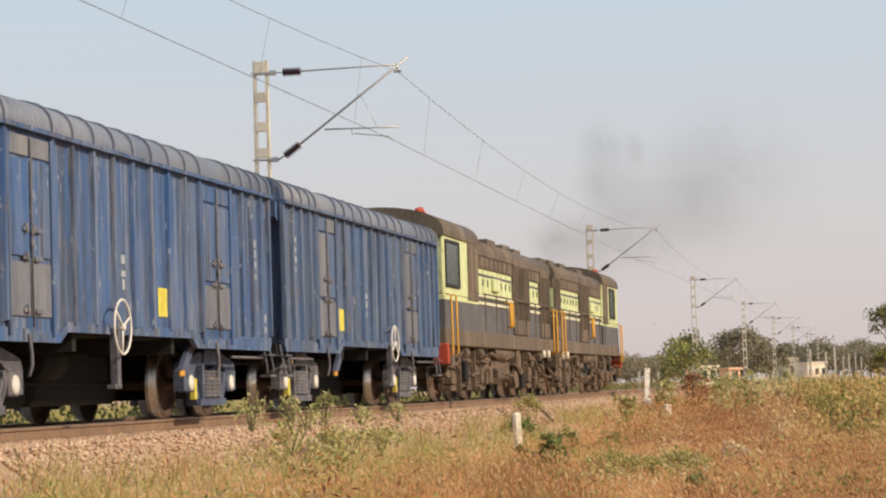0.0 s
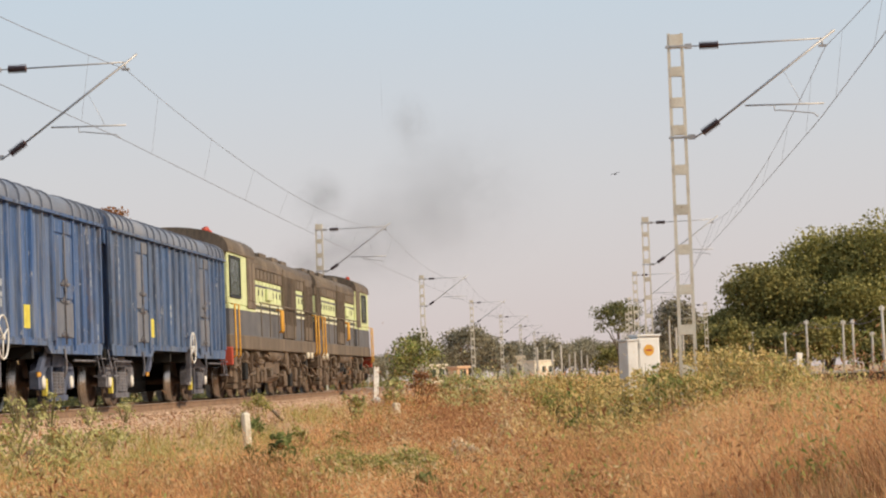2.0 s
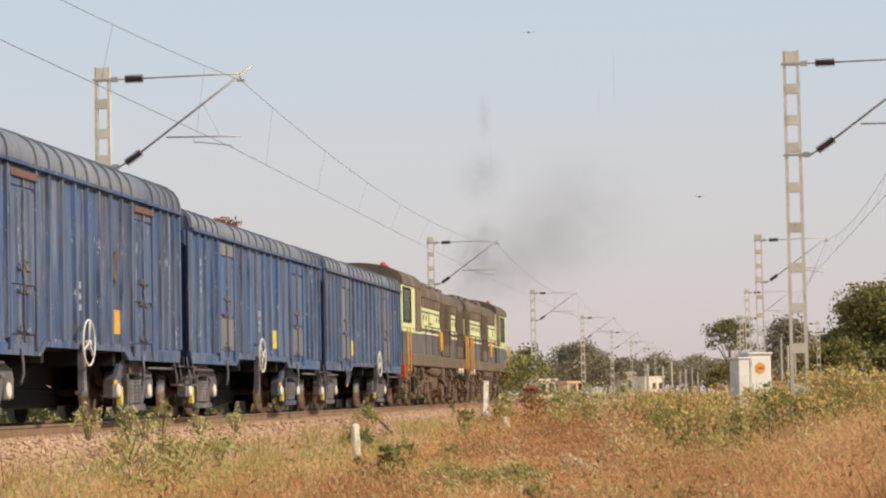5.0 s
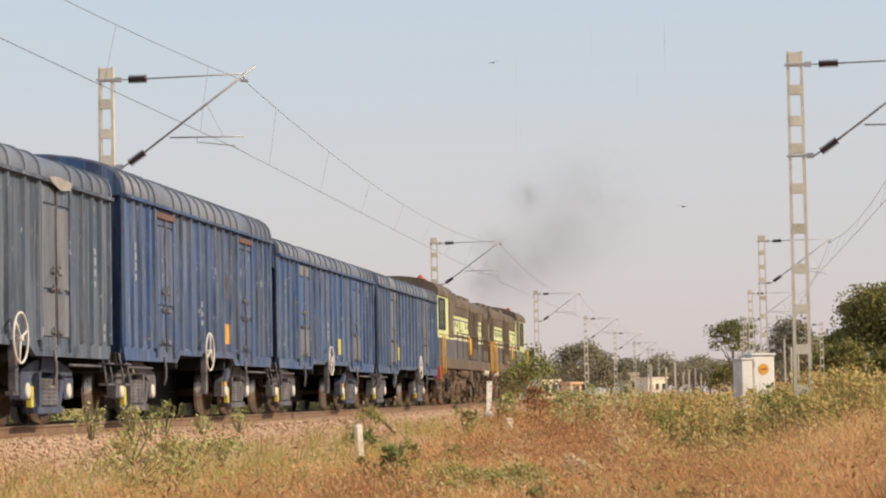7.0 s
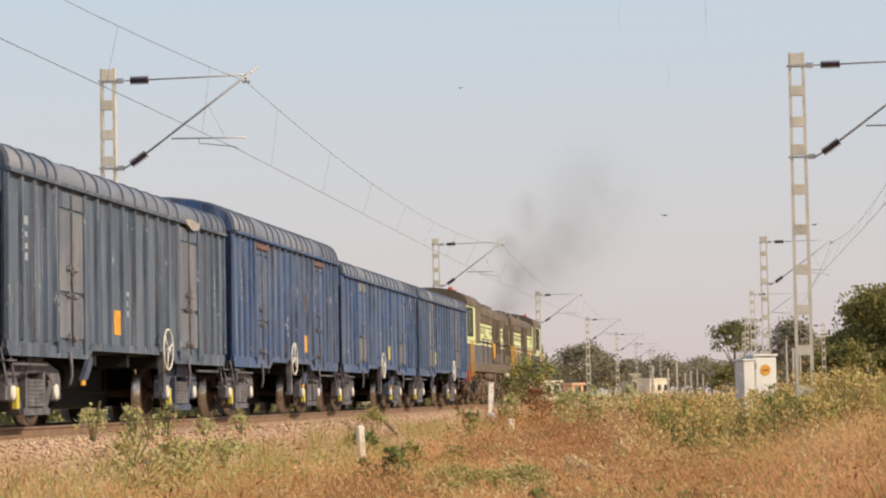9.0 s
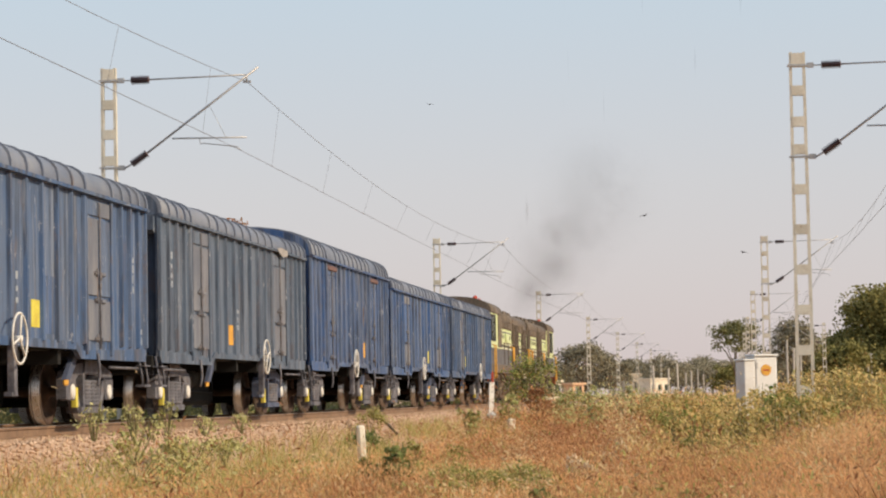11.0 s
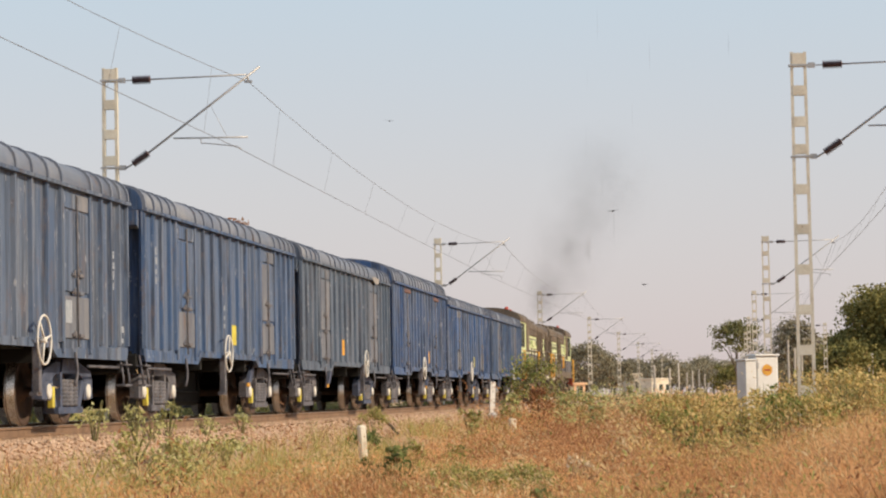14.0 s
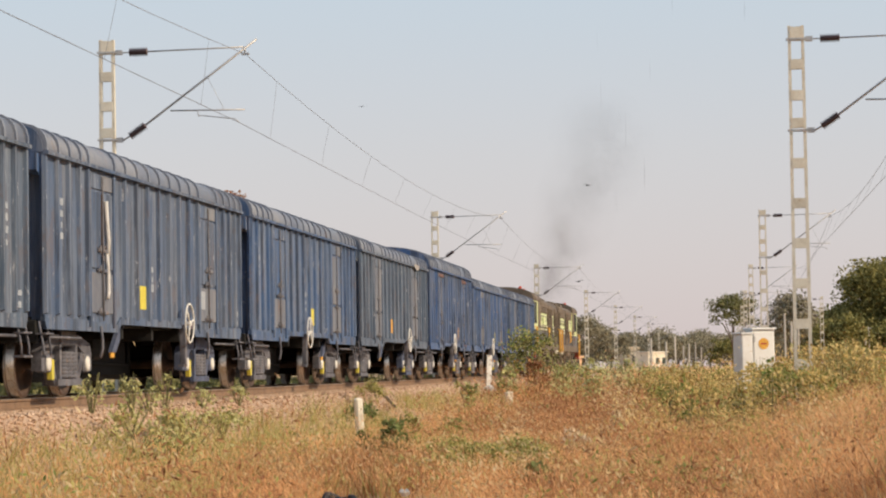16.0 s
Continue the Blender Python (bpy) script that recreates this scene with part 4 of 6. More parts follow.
    for bc in (3.7, L - 3.7):
        b = part("bogie", Shape().box(-1.0, 1.0, -2.2, 2.2, 0.5, 0.8, 0.04), loco_dust, loco, "dust-caked three-axle bogie", pose(0, Y(bc), 0))
        for sd in (1, -1):
            x0, x1 = (1.04, 1.24) if sd > 0 else (-1.24, -1.04)
            s = Shape().plate([(-2.6, 0.55), (-2.5, 0.78), (-1.0, 0.92), (1.0, 0.92), (2.5, 0.78), (2.6, 0.55), (2.3, 0.5), (1.4, 0.62), (0.5, 0.52), (-0.5, 0.52), (-1.4, 0.62), (-2.3, 0.5)], x0, x1)
            part("side_frame", s, loco_dust, b)
            for a in (-1.9, 0.0, 1.9):
                part("axle_box", Shape().box(min(x0, x1) - 0.02, max(x0, x1) + 0.06, a - 0.2, a + 0.2, 0.34, 0.74, 0.04).box(min(x0, x1), max(x0, x1) + 0.03, a - 0.32, a + 0.32, 0.22, 0.34, 0.02), loco_dust, b)
            for a in (-0.95, 0.95):
                sp = Shape()
                for q in (-0.22, 0.22):
                    for k in range(6):
                        sp.lathe([(0.30 + k * 0.06, 0.10), (0.33 + k * 0.06, 0.12), (0.35 + k * 0.06, 0.09)], 10, "z", ((x0 + x1) / 2 + 0.06 * sd, a + q, 0))
                part("spring_nest", sp, loco_dust, b)
                part("brake_rigging", Shape().box(max(x0, x1) - 0.02, max(x0, x1) + 0.10, a - 0.5, a - 0.42, 0.2, 1.1).tube([((x0 + x1) / 2 + 0.12 * sd, a - 0.4, 0.95), ((x0 + x1) / 2 + 0.12 * sd, a + 0.5, 0.8)], 0.05, 8), loco_dust, b)
                part("brake_cylinder", Shape().lathe([(-0.22, 0.12), (0.22, 0.12), (0.26, 0.06)], 12, "y", (sd * 1.32, a + 0.05, 1.02)), loco_dust, b)
            part("sand_pipe", Shape().tube([(sd * 1.2, 2.5, 0.8), (sd * 1.15, 2.55, 0.4), (sd * 1.0, 2.45, 0.12)], 0.025, 6).tube([(sd * 1.2, -2.5, 0.8), (sd * 1.15, -2.55, 0.4), (sd * 1.0, -2.45, 0.12)], 0.025, 6), loco_dust, b)
            part("sand_box", Shape().box(min(sd * 1.1, sd * 1.4), max(sd * 1.1, sd * 1.4), -2.75, -2.35, 0.75, 1.2, 0.04), loco_dust, b)
        for a in (-1.9, 0.0, 1.9):
            w = wheelset(b, a, (wheel_rust,), 0.52)
            w.data.materials.append(tread)
            stamp_tread(w, 0.52)
            wheels.append(w)
    return loco, wheels


L1, W1 = build_loco(16.6, "slate and lime-green diesel locomotive coupled to the wagons", False, [(9.8, 12.2, 3.40), (14.4, 16.0, 3.30)], (0.35, 1.9), 1)
train.append((L1, W1, 79.2 + 8.3, 0.52))
L2, W2 = build_loco(15.8, "leading slate and lime-green diesel locomotive, cab ahead", True, [(8.0, 10.0, 3.42), (14.6, 15.4, 3.36)], (1.1, 2.5), 2)
train.append((L2, W2, 79.55 + 16.6 + 7.9, 0.52))

# ---------------- overhead line ----------------
SPAN = 58.4
MAST_TOP = 8.41


def build_mast(x, y, label, lift=0.0):
    """A lattice mast of two channels with batten plates; a hinged bracket carries the wires over the track."""
    top = MAST_TOP
    mast = tagged(empty("catenary_mast", pose(x, y, lift)), label, "catenary mast", "overhead line masts")
    for sd in (-1, 1):
        u = Shape().add([(sd * 0.155 + a, b, -0.3) for a, b in ((-0.035, -0.06), (0.035, -0.06), (0.035, 0.06), (-0.035, 0.06))] +
                        [(sd * 0.132 + a, b, top) for a, b in ((-0.03, -0.05), (0.03, -0.05), (0.03, 0.05), (-0.03, 0.05))],
                        [(0, 1, 5, 4), (1, 2, 6, 5), (2, 3, 7, 6), (3, 0, 4, 7), (4, 5, 6, 7), (3, 2, 1, 0)])
        part("upright", u, mast_paint, mast)
    z = top - 0.30
    for step in (0.58, 0.63, 0.56) + (0.81,) * 8:
        w = 0.132 + 0.023 * (top - z) / top
        hgt = 0.28 if z > top - 0.4 else 0.20
        part("batten_plate", Shape().box(-w + 0.012, w - 0.012, -0.058, -0.047, z, z + hgt).box(-w + 0.012, w - 0.012, 0.047, 0.058, z, z + hgt), mast_paint, mast)
        z -= step
    for dz in (0.27, 2.12):
        part("clamp", Shape().box(-0.20, 0.22, -0.082, -0.066, top - dz - 0.018, top - dz + 0.018).box(-0.20, 0.22, 0.066, 0.082, top - dz - 0.018, top - dz + 0.018).box(0.19, 0.33, -0.04, 0.04, top - dz - 0.05, top - dz + 0.05), galv, mast)

    K = 1.045  # reach of the bracket

    def rod(name, a, b, r, mat=galv, lab=""):
        a, b = (a[0] * K, a[1], a[2]), (b[0] * K, b[1], b[2])
        return part(name, Shape().tube([a, b], r, 8), mat, mast, lab)

    def insulator(a, b):
        a, b = Vector((a[0] * K, 0, a[2])), Vector((b[0] * K, 0, b[2]))
        n, s = 9, Shape()
        prof = [(0.0, 0.03)]
        for i in range(n):
            prof += [((i + 0.1) / n, 0.05), ((i + 0.5) / n, 0.098), ((i + 0.9) / n, 0.05)]
        prof += [(1.0, 0.03)]
        ln = (b - a).length
        s.lathe([(q * ln, r) for q, r in prof], 12, "z")
        part("insulator", s, insul, mast, "ribbed brown porcelain insulator", Matrix.Translation(a) @ (b - a).to_track_quat("Z", "Y").to_matrix().to_4x4())
    T = top
    rod("stay_link", (0.30, 0, T - 0.27), (0.50, 0, T - 0.27), 0.014)
    insulator((0.46, 0, T - 0.27), (0.84, 0, T - 0.265))
    rod("stay_tube", (0.84, 0, T - 0.265), (2.82, 0, T - 0.23), 0.017)
    rod("bracket_link", (0.30, 0, T - 2.14), (0.50, 0, T - 2.02), 0.02)
    insulator((0.46, 0, T - 2.05), (0.78, 0, T - 1.82))
    rod("bracket_tube", (0.78, 0, T - 1.82), (3.08, 0, T - 0.07), 0.024)
    rod("register_tube", (1.30, 0, T - 1.53), (2.82, 0, T - 1.55), 0.017)
    rod("register_dropper", (2.05, 0, T - 0.82), (2.40, 0, T - 1.54), 0.005)
    part("steady_arm", Shape().tube([(x_ * K, 0, T - z_) for x_, z_ in ((1.86, 1.55), (1.87, 1.66), (1.95, 1.65), (2.62, 1.74), (2.70, 1.82))], 0.012, 6), galv, mast)
    part("suspension_clamp", Shape().tube([(2.95, 0, T - 0.22), (2.97, 0, T - 0.37)], 0.022, 6).box(2.89, 3.05, -0.05, 0.05, T - 0.40, T - 0.36), galv, mast)
    return mast


def build_line(name, x, y0, n, label, lift=0.0, detail=6):
    """Contact wire, catenary wire and droppers, one span after another."""
    line = tagged(empty(name, pose(0, 0, 0)), label, "overhead wires")
    T = MAST_TOP + lift
    for i in range(n):
        a, b = y0 + i * SPAN, y0 + (i + 1) * SPAN
        xa, xb = x + 2.82 + (0.0 if i % 2 else -0.40), x + 2.82 + (-0.40 if i % 2 else 0.0)
        sag = lambda u: T - 0.38 - 4 * 0.72 * u * (1 - u)
        part("contact_wire", Shape().tube([(xa, a, T - 1.82), ((xa + xb) / 2, (a + b) / 2, T - 1.86), (xb, b, T - 1.82)], 0.007, 6, False), wire_mat, line)
        part("catenary_wire", Shape().tube([(x + 2.97, a + (b - a) * k / 14, sag(k / 14)) for k in range(15)], 0.0062, 6, False), wire_mat, line)
        if i < detail:
            for k in range(8):
                u = (k + 0.5) / 8
                xx = xa + (xb - xa) * u
                part("dropper", Shape().tube([(x + 2.97, a + (b - a) * u, sag(u)), (xx, a + (b - a) * u, T - 1.84)], 0.003, 5, False), wire_mat, line)
    return line


for k in range(14):
    build_mast(-12.92, 50.7 + SPAN * k, "cream-painted lattice mast with bracket arm and brown insulators", 0.20)
    if k < 9:
        build_mast(1.475 + (0.10 if k else 0), 50.1 + SPAN * 1.02 * k, "cream-painted lattice mast beside the second track", -0.04)
far_mast = build_mast(9.3, 250, "cream-painted lattice mast beyond the second track", -0.17)
far_mast.rotation_euler.z = math.pi
build_line("overhead_line", -12.92, 50.7 - SPAN, 10, "thin grey contact and catenary wires over the train", 0.20)
build_line("overhead_line", 1.53, 50.1 - SPAN, 10, "thin grey contact and catenary wires over the second track", -0.06)

# ---------------- plants ----------------


def leaf_quads(c, size, bias=0.5, aspect=0.5, upright=0.0):
    """Diamond leaves at the points c; leaves turn their faces to the light by the share bias."""
    n = len(c)
    nrm = rng.normal(size=(n, 3)) * 0.6 + bias * np.array(SUN_DIR)
    nrm /= np.linalg.norm(nrm, axis=1, keepdims=True)
    a = rng.normal(size=(n, 3)) * (1 - upright) + np.array([0, 0, 1.6 * upright])
    a -= (a * nrm).sum(1, keepdims=True) * nrm
    a /= np.linalg.norm(a, axis=1, keepdims=True)
    b = np.cross(nrm, a)
    s = np.asarray(size).reshape(-1, 1) * (0.7 + 0.6 * rng.random((n, 1)))
    v = np.empty((n, 4, 3), np.float32)
    v[:, 0], v[:, 2] = c - a * s * 0.5, c + a * s * 0.5
    v[:, 1], v[:, 3] = c + b * s * 0.5 * aspect, c - b * s * 0.5 * aspect
    return v


def crown_points(n_clumps, per, rx, ry, rz, clump, rnd):
    """Clumps spread over an uneven dome, with gaps between them."""
    pts = []
    for _ in range(n_clumps):
        u = rnd.normal(size=3)
        u /= np.linalg.norm(u)
        if u[2] < -0.35:
            u[2] *= -1
        r = 0.55 + 0.45 * rnd.random() ** 0.5
        bulge = 0.82 + 0.3 * noise.noise((float(u[0]) * 2.1 + rx, float(u[1]) * 2.1, float(u[2]) * 2.1 + rz))
        c = u * r * bulge * np.array([rx, ry, rz])
        k = clump * (0.6 + 0.8 * rnd.random())
        q = np.clip(rnd.normal(size=(per, 3)), -1.6, 1.6) * k * np.array([1, 1, 0.65])
        pts.append(c + q * 0.55)
    return np.concatenate(pts)


def build_tree(x, y, h, r, leaf_mat, label, leaf=0.45, clumps=90, per=34, low=0.25, lean=0.0, seed=1, trunk_r=None, squash=1.0):
    rnd = np.random.default_rng(seed)
    rd = random.Random(seed)
    z0 = ground_z(x, y)
    tree = tagged(empty("tree", pose(x, y, z0 - 0.05)), label, "tree", "trees along the line")
    tr = trunk_r or h * 0.028
    cz = h * (low + (1 - low) / 2)
    rz = h * (1 - low) / 2 * squash
    t = Shape()
    top = Vector((lean * h, 0, h * low + rz * 0.6))
    t.tube([(0, 0, 0), (top.x * 0.3, 0.05 * h * 0.2, top.z * 0.4), top], tr, 9, True, tr * 0.45)
    trunk = part("trunk", t, bark, tree, "grey-brown trunk")
    for i in range(7):
        a = rd.uniform(0, 6.28)
        f = rd.uniform(0.35, 0.95)
        p = Vector((top.x * f * 0.8, 0, top.z * f))
        e = Vector((lean * h + r * 0.7 * math.cos(a), r * 0.7 * math.sin(a), cz + rz * rd.uniform(-0.3, 0.6)))
        part("limb", Shape().tube([p, p.lerp(e, 0.5) + Vector((0, 0, 0.05 * h)), e], tr * 0.4, 6, True, tr * 0.1), bark, trunk)
    c = crown_points(clumps, per, r, r, rz, r * 0.26, rnd) + np.array([lean * h, 0, cz])
    c = c[c[:, 2] > 0.1]
    part("crown", tri_mesh("crown", leaf_quads(c, np.full(len(c), leaf), 0.45, 0.6), 4, leaf_mat), None, tree)
    return tree


rdm = lambda i: (math.sin(i * 12.9898) * 43758.5453) % 1.0
BIG = [(20.8, 322, 16.5, 7.2), (28.0, 328, 20.5, 8.6), (36.0, 324, 21.8, 9.0), (45.0, 330, 20.5, 9.0), (54, 320, 17, 8), (16.4, 338, 10.5, 5.0), (32.0, 318, 14.0, 6.0), (41.0, 317, 13.0, 6.0)]
# trees further right take the lighter leaf colour that stands in for sunlight
for i, (x, y, h, r) in enumerate(BIG):
    build_tree(x, y, h, r, grove_leaf if x > 25 else tree_leaf, "broad green tree in a dense grove beyond the telegraph poles", 0.46, 480, 52, 0.0, seed=20 + i, squash=1.04)
for i in range(10):
    x = 13 + i * 4.6
    build_tree(x + 2 * rdm(i + 9), 309 + 6 * rdm(i), 5.0 + 5.5 * rdm(i + 3), 3.4 + 1.6 * rdm(i + 5), grove_leaf if i in (3, 6, 7, 9) else tree_leaf, "dense dark undergrowth at the foot of the grove", 0.45, 150, 36, 0.0, seed=400 + i)
build_tree(0.7, 300, 10.3, 3.3, tree_leaf_olive, "lone slender tree with a ragged crown", 0.32, 54, 64, 0.40, -0.02, 31, 0.26)
build_tree(-0.6, 312, 5.2, 2.6, tree_leaf, "dark shrubby tree at the foot of the lone tree", 0.34, 60, 34, 0.0, seed=37)
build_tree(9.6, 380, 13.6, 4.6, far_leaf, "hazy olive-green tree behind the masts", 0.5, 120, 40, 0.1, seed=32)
build_tree(14.2, 395, 11.0, 5.0, tree_leaf_olive, "hazy olive-green tree behind the masts", 0.5, 130, 40, 0.0, seed=33)
build_tree(-15.3, 75, 7.2, 0.85, red_leaf, "slender tree with a reddish withered crown behind the train", 0.12, 40, 22, 0.62, 0.0, 38, 0.1)
build_tree(-16.6, 205, 5.4, 2.5, tree_leaf_olive, "small green acacia beside the train", 0.24, 60, 32, 0.12, seed=34)
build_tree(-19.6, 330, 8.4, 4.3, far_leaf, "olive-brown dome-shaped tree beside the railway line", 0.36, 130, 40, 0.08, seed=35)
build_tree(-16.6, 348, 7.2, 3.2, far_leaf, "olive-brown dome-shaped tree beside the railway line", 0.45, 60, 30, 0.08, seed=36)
rd = random.Random(8)
for i in range(64):
    slope = -0.118 + 0.165 * i / 63 + rd.uniform(-0.002, 0.002)
    y = rd.uniform(500, 640)
    h = rd.uniform(7.6, 10.0) if slope > -0.040 else rd.uniform(6.4, 8.6)
    if i in (31, 33, 41):
        h *= 1.2
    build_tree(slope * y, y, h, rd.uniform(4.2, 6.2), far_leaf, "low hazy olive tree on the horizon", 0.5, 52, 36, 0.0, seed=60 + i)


def build_bush(x, y, h, r, mats, label, leaf, clumps, per, seed, stems=8, name="bush"):
    rnd = np.random.default_rng(seed)
    rd = random.Random(seed)
    bush = tagged(empty(name, pose(x, y, ground_z(x, y) - 0.03)), label, "bush")
    for i in range(stems):
        a, q = rd.uniform(0, 6.28), rd.uniform(0.2, 0.8)
        part("stem", Shape().tube([(0, 0, 0), (0.5 * q * r * math.cos(a), 0.5 * q * r * math.sin(a), h * 0.5), (q * r * math.cos(a), q * r * math.sin(a), h * rd.uniform(0.75, 1.0))], 0.010, 5, True, 0.004), stem_green, bush)
    for j, m in enumerate(mats):
        c = crown_points(clumps // len(mats), per, r, r, h * 0.52, r * 0.30, rnd) + np.array([0, 0, h * 0.5])
        c = c[c[:, 2] > 0.03]
        part("foliage", tri_mesh("foliage", leaf_quads(c, np.full(len(c), leaf), 0.7, 0.5), 4, m), None, bush)
    return bush


build_bush(-6.75, 84, 2.75, 1.05, [tree_leaf_olive, weed_leaf], "tall green acacia shrub beside the track", 0.11, 70, 34, 101)
build_bush(-6.25, 80, 1.75, 0.62, [red_leaf], "withered reddish-brown shrub beside the track", 0.09, 40, 30, 102)
build_bush(-5.2, 82, 1.7, 0.9, [weed_leaf, pale_leaf], "low green weeds beside the red shrub", 0.09, 50, 30, 103)
for i, (x, y, h) in enumerate(((-7.0, 78, 1.35), (-5.0, 74, 1.55), (-4.3, 78, 1.8), (-4.0, 72, 1.3), (-3.2, 76, 1.45), (-2.6, 80, 1.6), (-6.6, 62, 1.0), (-3.7, 90, 1.9))):
    build_bush(x, y, h, 0.38, [pale_leaf], "pale grey-green milkweed plant with broad leaves", 0.15, 16, 14, 110 + i, 5, "milkweed")
for i, (x, y, h, r) in enumerate(((-1.5, 60, 1.35, 0.7), (-0.6, 54, 1.2, 0.8), (0.4, 52, 1.3, 0.8), (1.2, 48.5, 1.2, 0.8), (2.1, 47, 1.35, 0.9), (0.3, 47, 1.1, 0.7), (1.5, 44, 1.0, 0.7), (2.9, 46, 1.15, 0.8), (2.4, 52, 1.3, 0.8), (3.4, 52, 1.05, 0.8), (-0.9, 66, 1.75, 0.7), (-1.6, 68, 1.6, 0.8), (-0.2, 70, 1.6, 0.8), (-2.3, 72, 1.55, 0.7), (1.9, 55, 1.4, 0.8), (2.6, 50, 1.2, 0.7), (1.0, 57, 1.25, 0.7))):
    build_bush(x, y, h, r, [gold_leaf, gold_leaf, green_grass] if i % 3 else [gold_leaf, weed_leaf], "golden-green dry shrub in seed", 0.09, 54, 17, 130 + i, 14)
for i, (x, y, h, r) in enumerate(((-7.4, 33.5, 0.65, 0.6), (-7.0, 31.5, 0.65, 0.65), (-7.2, 29.5, 0.6, 0.65), (-6.6, 34.5, 0.55, 0.6), (-6.2, 31.0, 0.5, 0.6), (-6.7, 38.0, 0.5, 0.6), (-6.5, 28.0, 0.5, 0.6), (-5.9, 26.5, 0.45, 0.5), (-7.6, 36.5, 0.55, 0.5))):
    build_bush(x, y, h * 0.72, r * 1.1, [green_grass, pale_leaf], "leafy yellow-green weed on the ballast foot", 0.062, 24, 9, 150 + i, 12)
for i, (x, y) in enumerate(((-8.15, 33.2), (-8.2, 34.4), (-8.25, 35.6), (-8.2, 38.0), (-8.3, 31.6), (-8.25, 41))):
    b_ = build_bush(x, y, 0.46 if i % 2 else 0.70, 0.24, [pale_leaf], "pale leafy weed sprouting beside the rail", 0.062, 17, 7, 160 + i, 10, "weed")
    b_.location.z = RAIL_Z - 0.36
for i, (x, y, h, r) in enumerate(((-5.5, 42.5, 0.75, 0.28), (-5.1, 45, 0.6, 0.3), (-5.0, 38, 0.5, 0.35), (3.5, 27.5, 0.6, 0.22), (3.9, 30.5, 0.85, 0.4), (-7.6, 52, 0.75, 0.45), (-1.3, 36, 0.35, 0.3), (2.2, 33, 0.4, 0.3), (4.6, 43, 0.5, 0.5), (5.2, 40, 0.55, 0.5))):
    build_bush(x, y, h, r, [weed_leaf, green_grass], "small dark green weed in the dry grass", 0.06, 26, 26, 170 + i, 5, "weed")
for i in range(30):
    x, y = -14.4 - 2.5 * rd.random(), 30 + i * 4.6
    build_bush(x, y, rd.uniform(0.9, 1.8), rd.uniform(1.0, 1.8), [tree_leaf, tree_leaf_olive], "green roadside bush beyond the train", 0.12, 40, 26, 190 + i, 4)


rs = random.Random(77)
for i in range(22):
    x, y = rs.uniform(-1.8, 3.4), rs.uniform(46, 64)
    build_bush(x, y, rs.uniform(1.2, 1.75) - 0.25 * max(0.0, x - 1), 0.26, [gold_leaf if i % 4 else weed_leaf], "thin golden sprig standing out of the shrubs", 0.10, 14, 9, 320 + i, 5, "shrub")
LEFT_WEEDS = ((-7.4, 32.5, 0.55), (-7.6, 30.8, 0.55), (-7.2, 34.6, 0.6), (-6.9, 30.0, 0.5))
for i, (x, y, h) in enumerate(LEFT_WEEDS):
    build_bush(x, y, h, 0.42, [pale_leaf, green_grass], "leafy pale green weed with narrow leaves among straw", 0.08, 24, 9, 230 + i, 9, "weed")
for i, (x, y, h, r) in enumerate(((-5.43, 36.4, 0.62, 0.2), (-5.0, 36.5, 0.85, 0.22), (-4.9, 35.6, 0.5, 0.3), (-5.3, 37.4, 0.5, 0.25), (2.05, 17.6, 0.5, 0.13), (2.0, 16.6, 0.3, 0.12), (1.75, 21.5, 0.3, 0.15), (1.5, 19.0, 0.3, 0.15), (-6.9, 46, 0.6, 0.4), (-2.1, 26.5, 0.5, 0.25), (-0.5, 29, 0.45, 0.2))):
    build_bush(x, y, h, r, [broad_leaf], "dark green broad-leaved weed in the dry grass", 0.10, 24, 16, 250 + i, 6, "weed")
for i, (x, y, h, r) in enumerate(((-3.3, 32.7, 0.55, 0.45), (-3.9, 34.5, 0.5, 0.5), (-3.0, 35.5, 0.55, 0.5), (-3.5, 30.8, 0.45, 0.4), (-2.6, 33.6, 0.45, 0.35), (-4.3, 32.0, 0.4, 0.35))):
    build_bush(x, y, h, r, [weed_leaf, green_grass], "olive-green withering weed with fine leaves", 0.055, 60, 26, 270 + i, 8, "weed")
for i, (x, y, h, r) in enumerate(((-2.0, 44.4, 0.75, 0.16), (-2.2, 44.0, 0.55, 0.22), (-2.3, 38.9, 0.5, 0.22), (-2.6, 41.0, 0.5, 0.25), (-2.0, 40.4, 0.4, 0.3))):
    build_bush(x, y, h, r, [husk_leaf], "bleached dry stalk with curled pale leaves", 0.12, 18, 14, 290 + i, 7, "dry_stalk")


def bare(x, y):
    """A trodden patch of open earth where litter lies."""
    return ((x + 0.145 * y) / 0.75) ** 2 + ((y - 21.5) / 7.0) ** 2 + 0.5 * noise.noise((x * 2, y, 1)) < 1.0


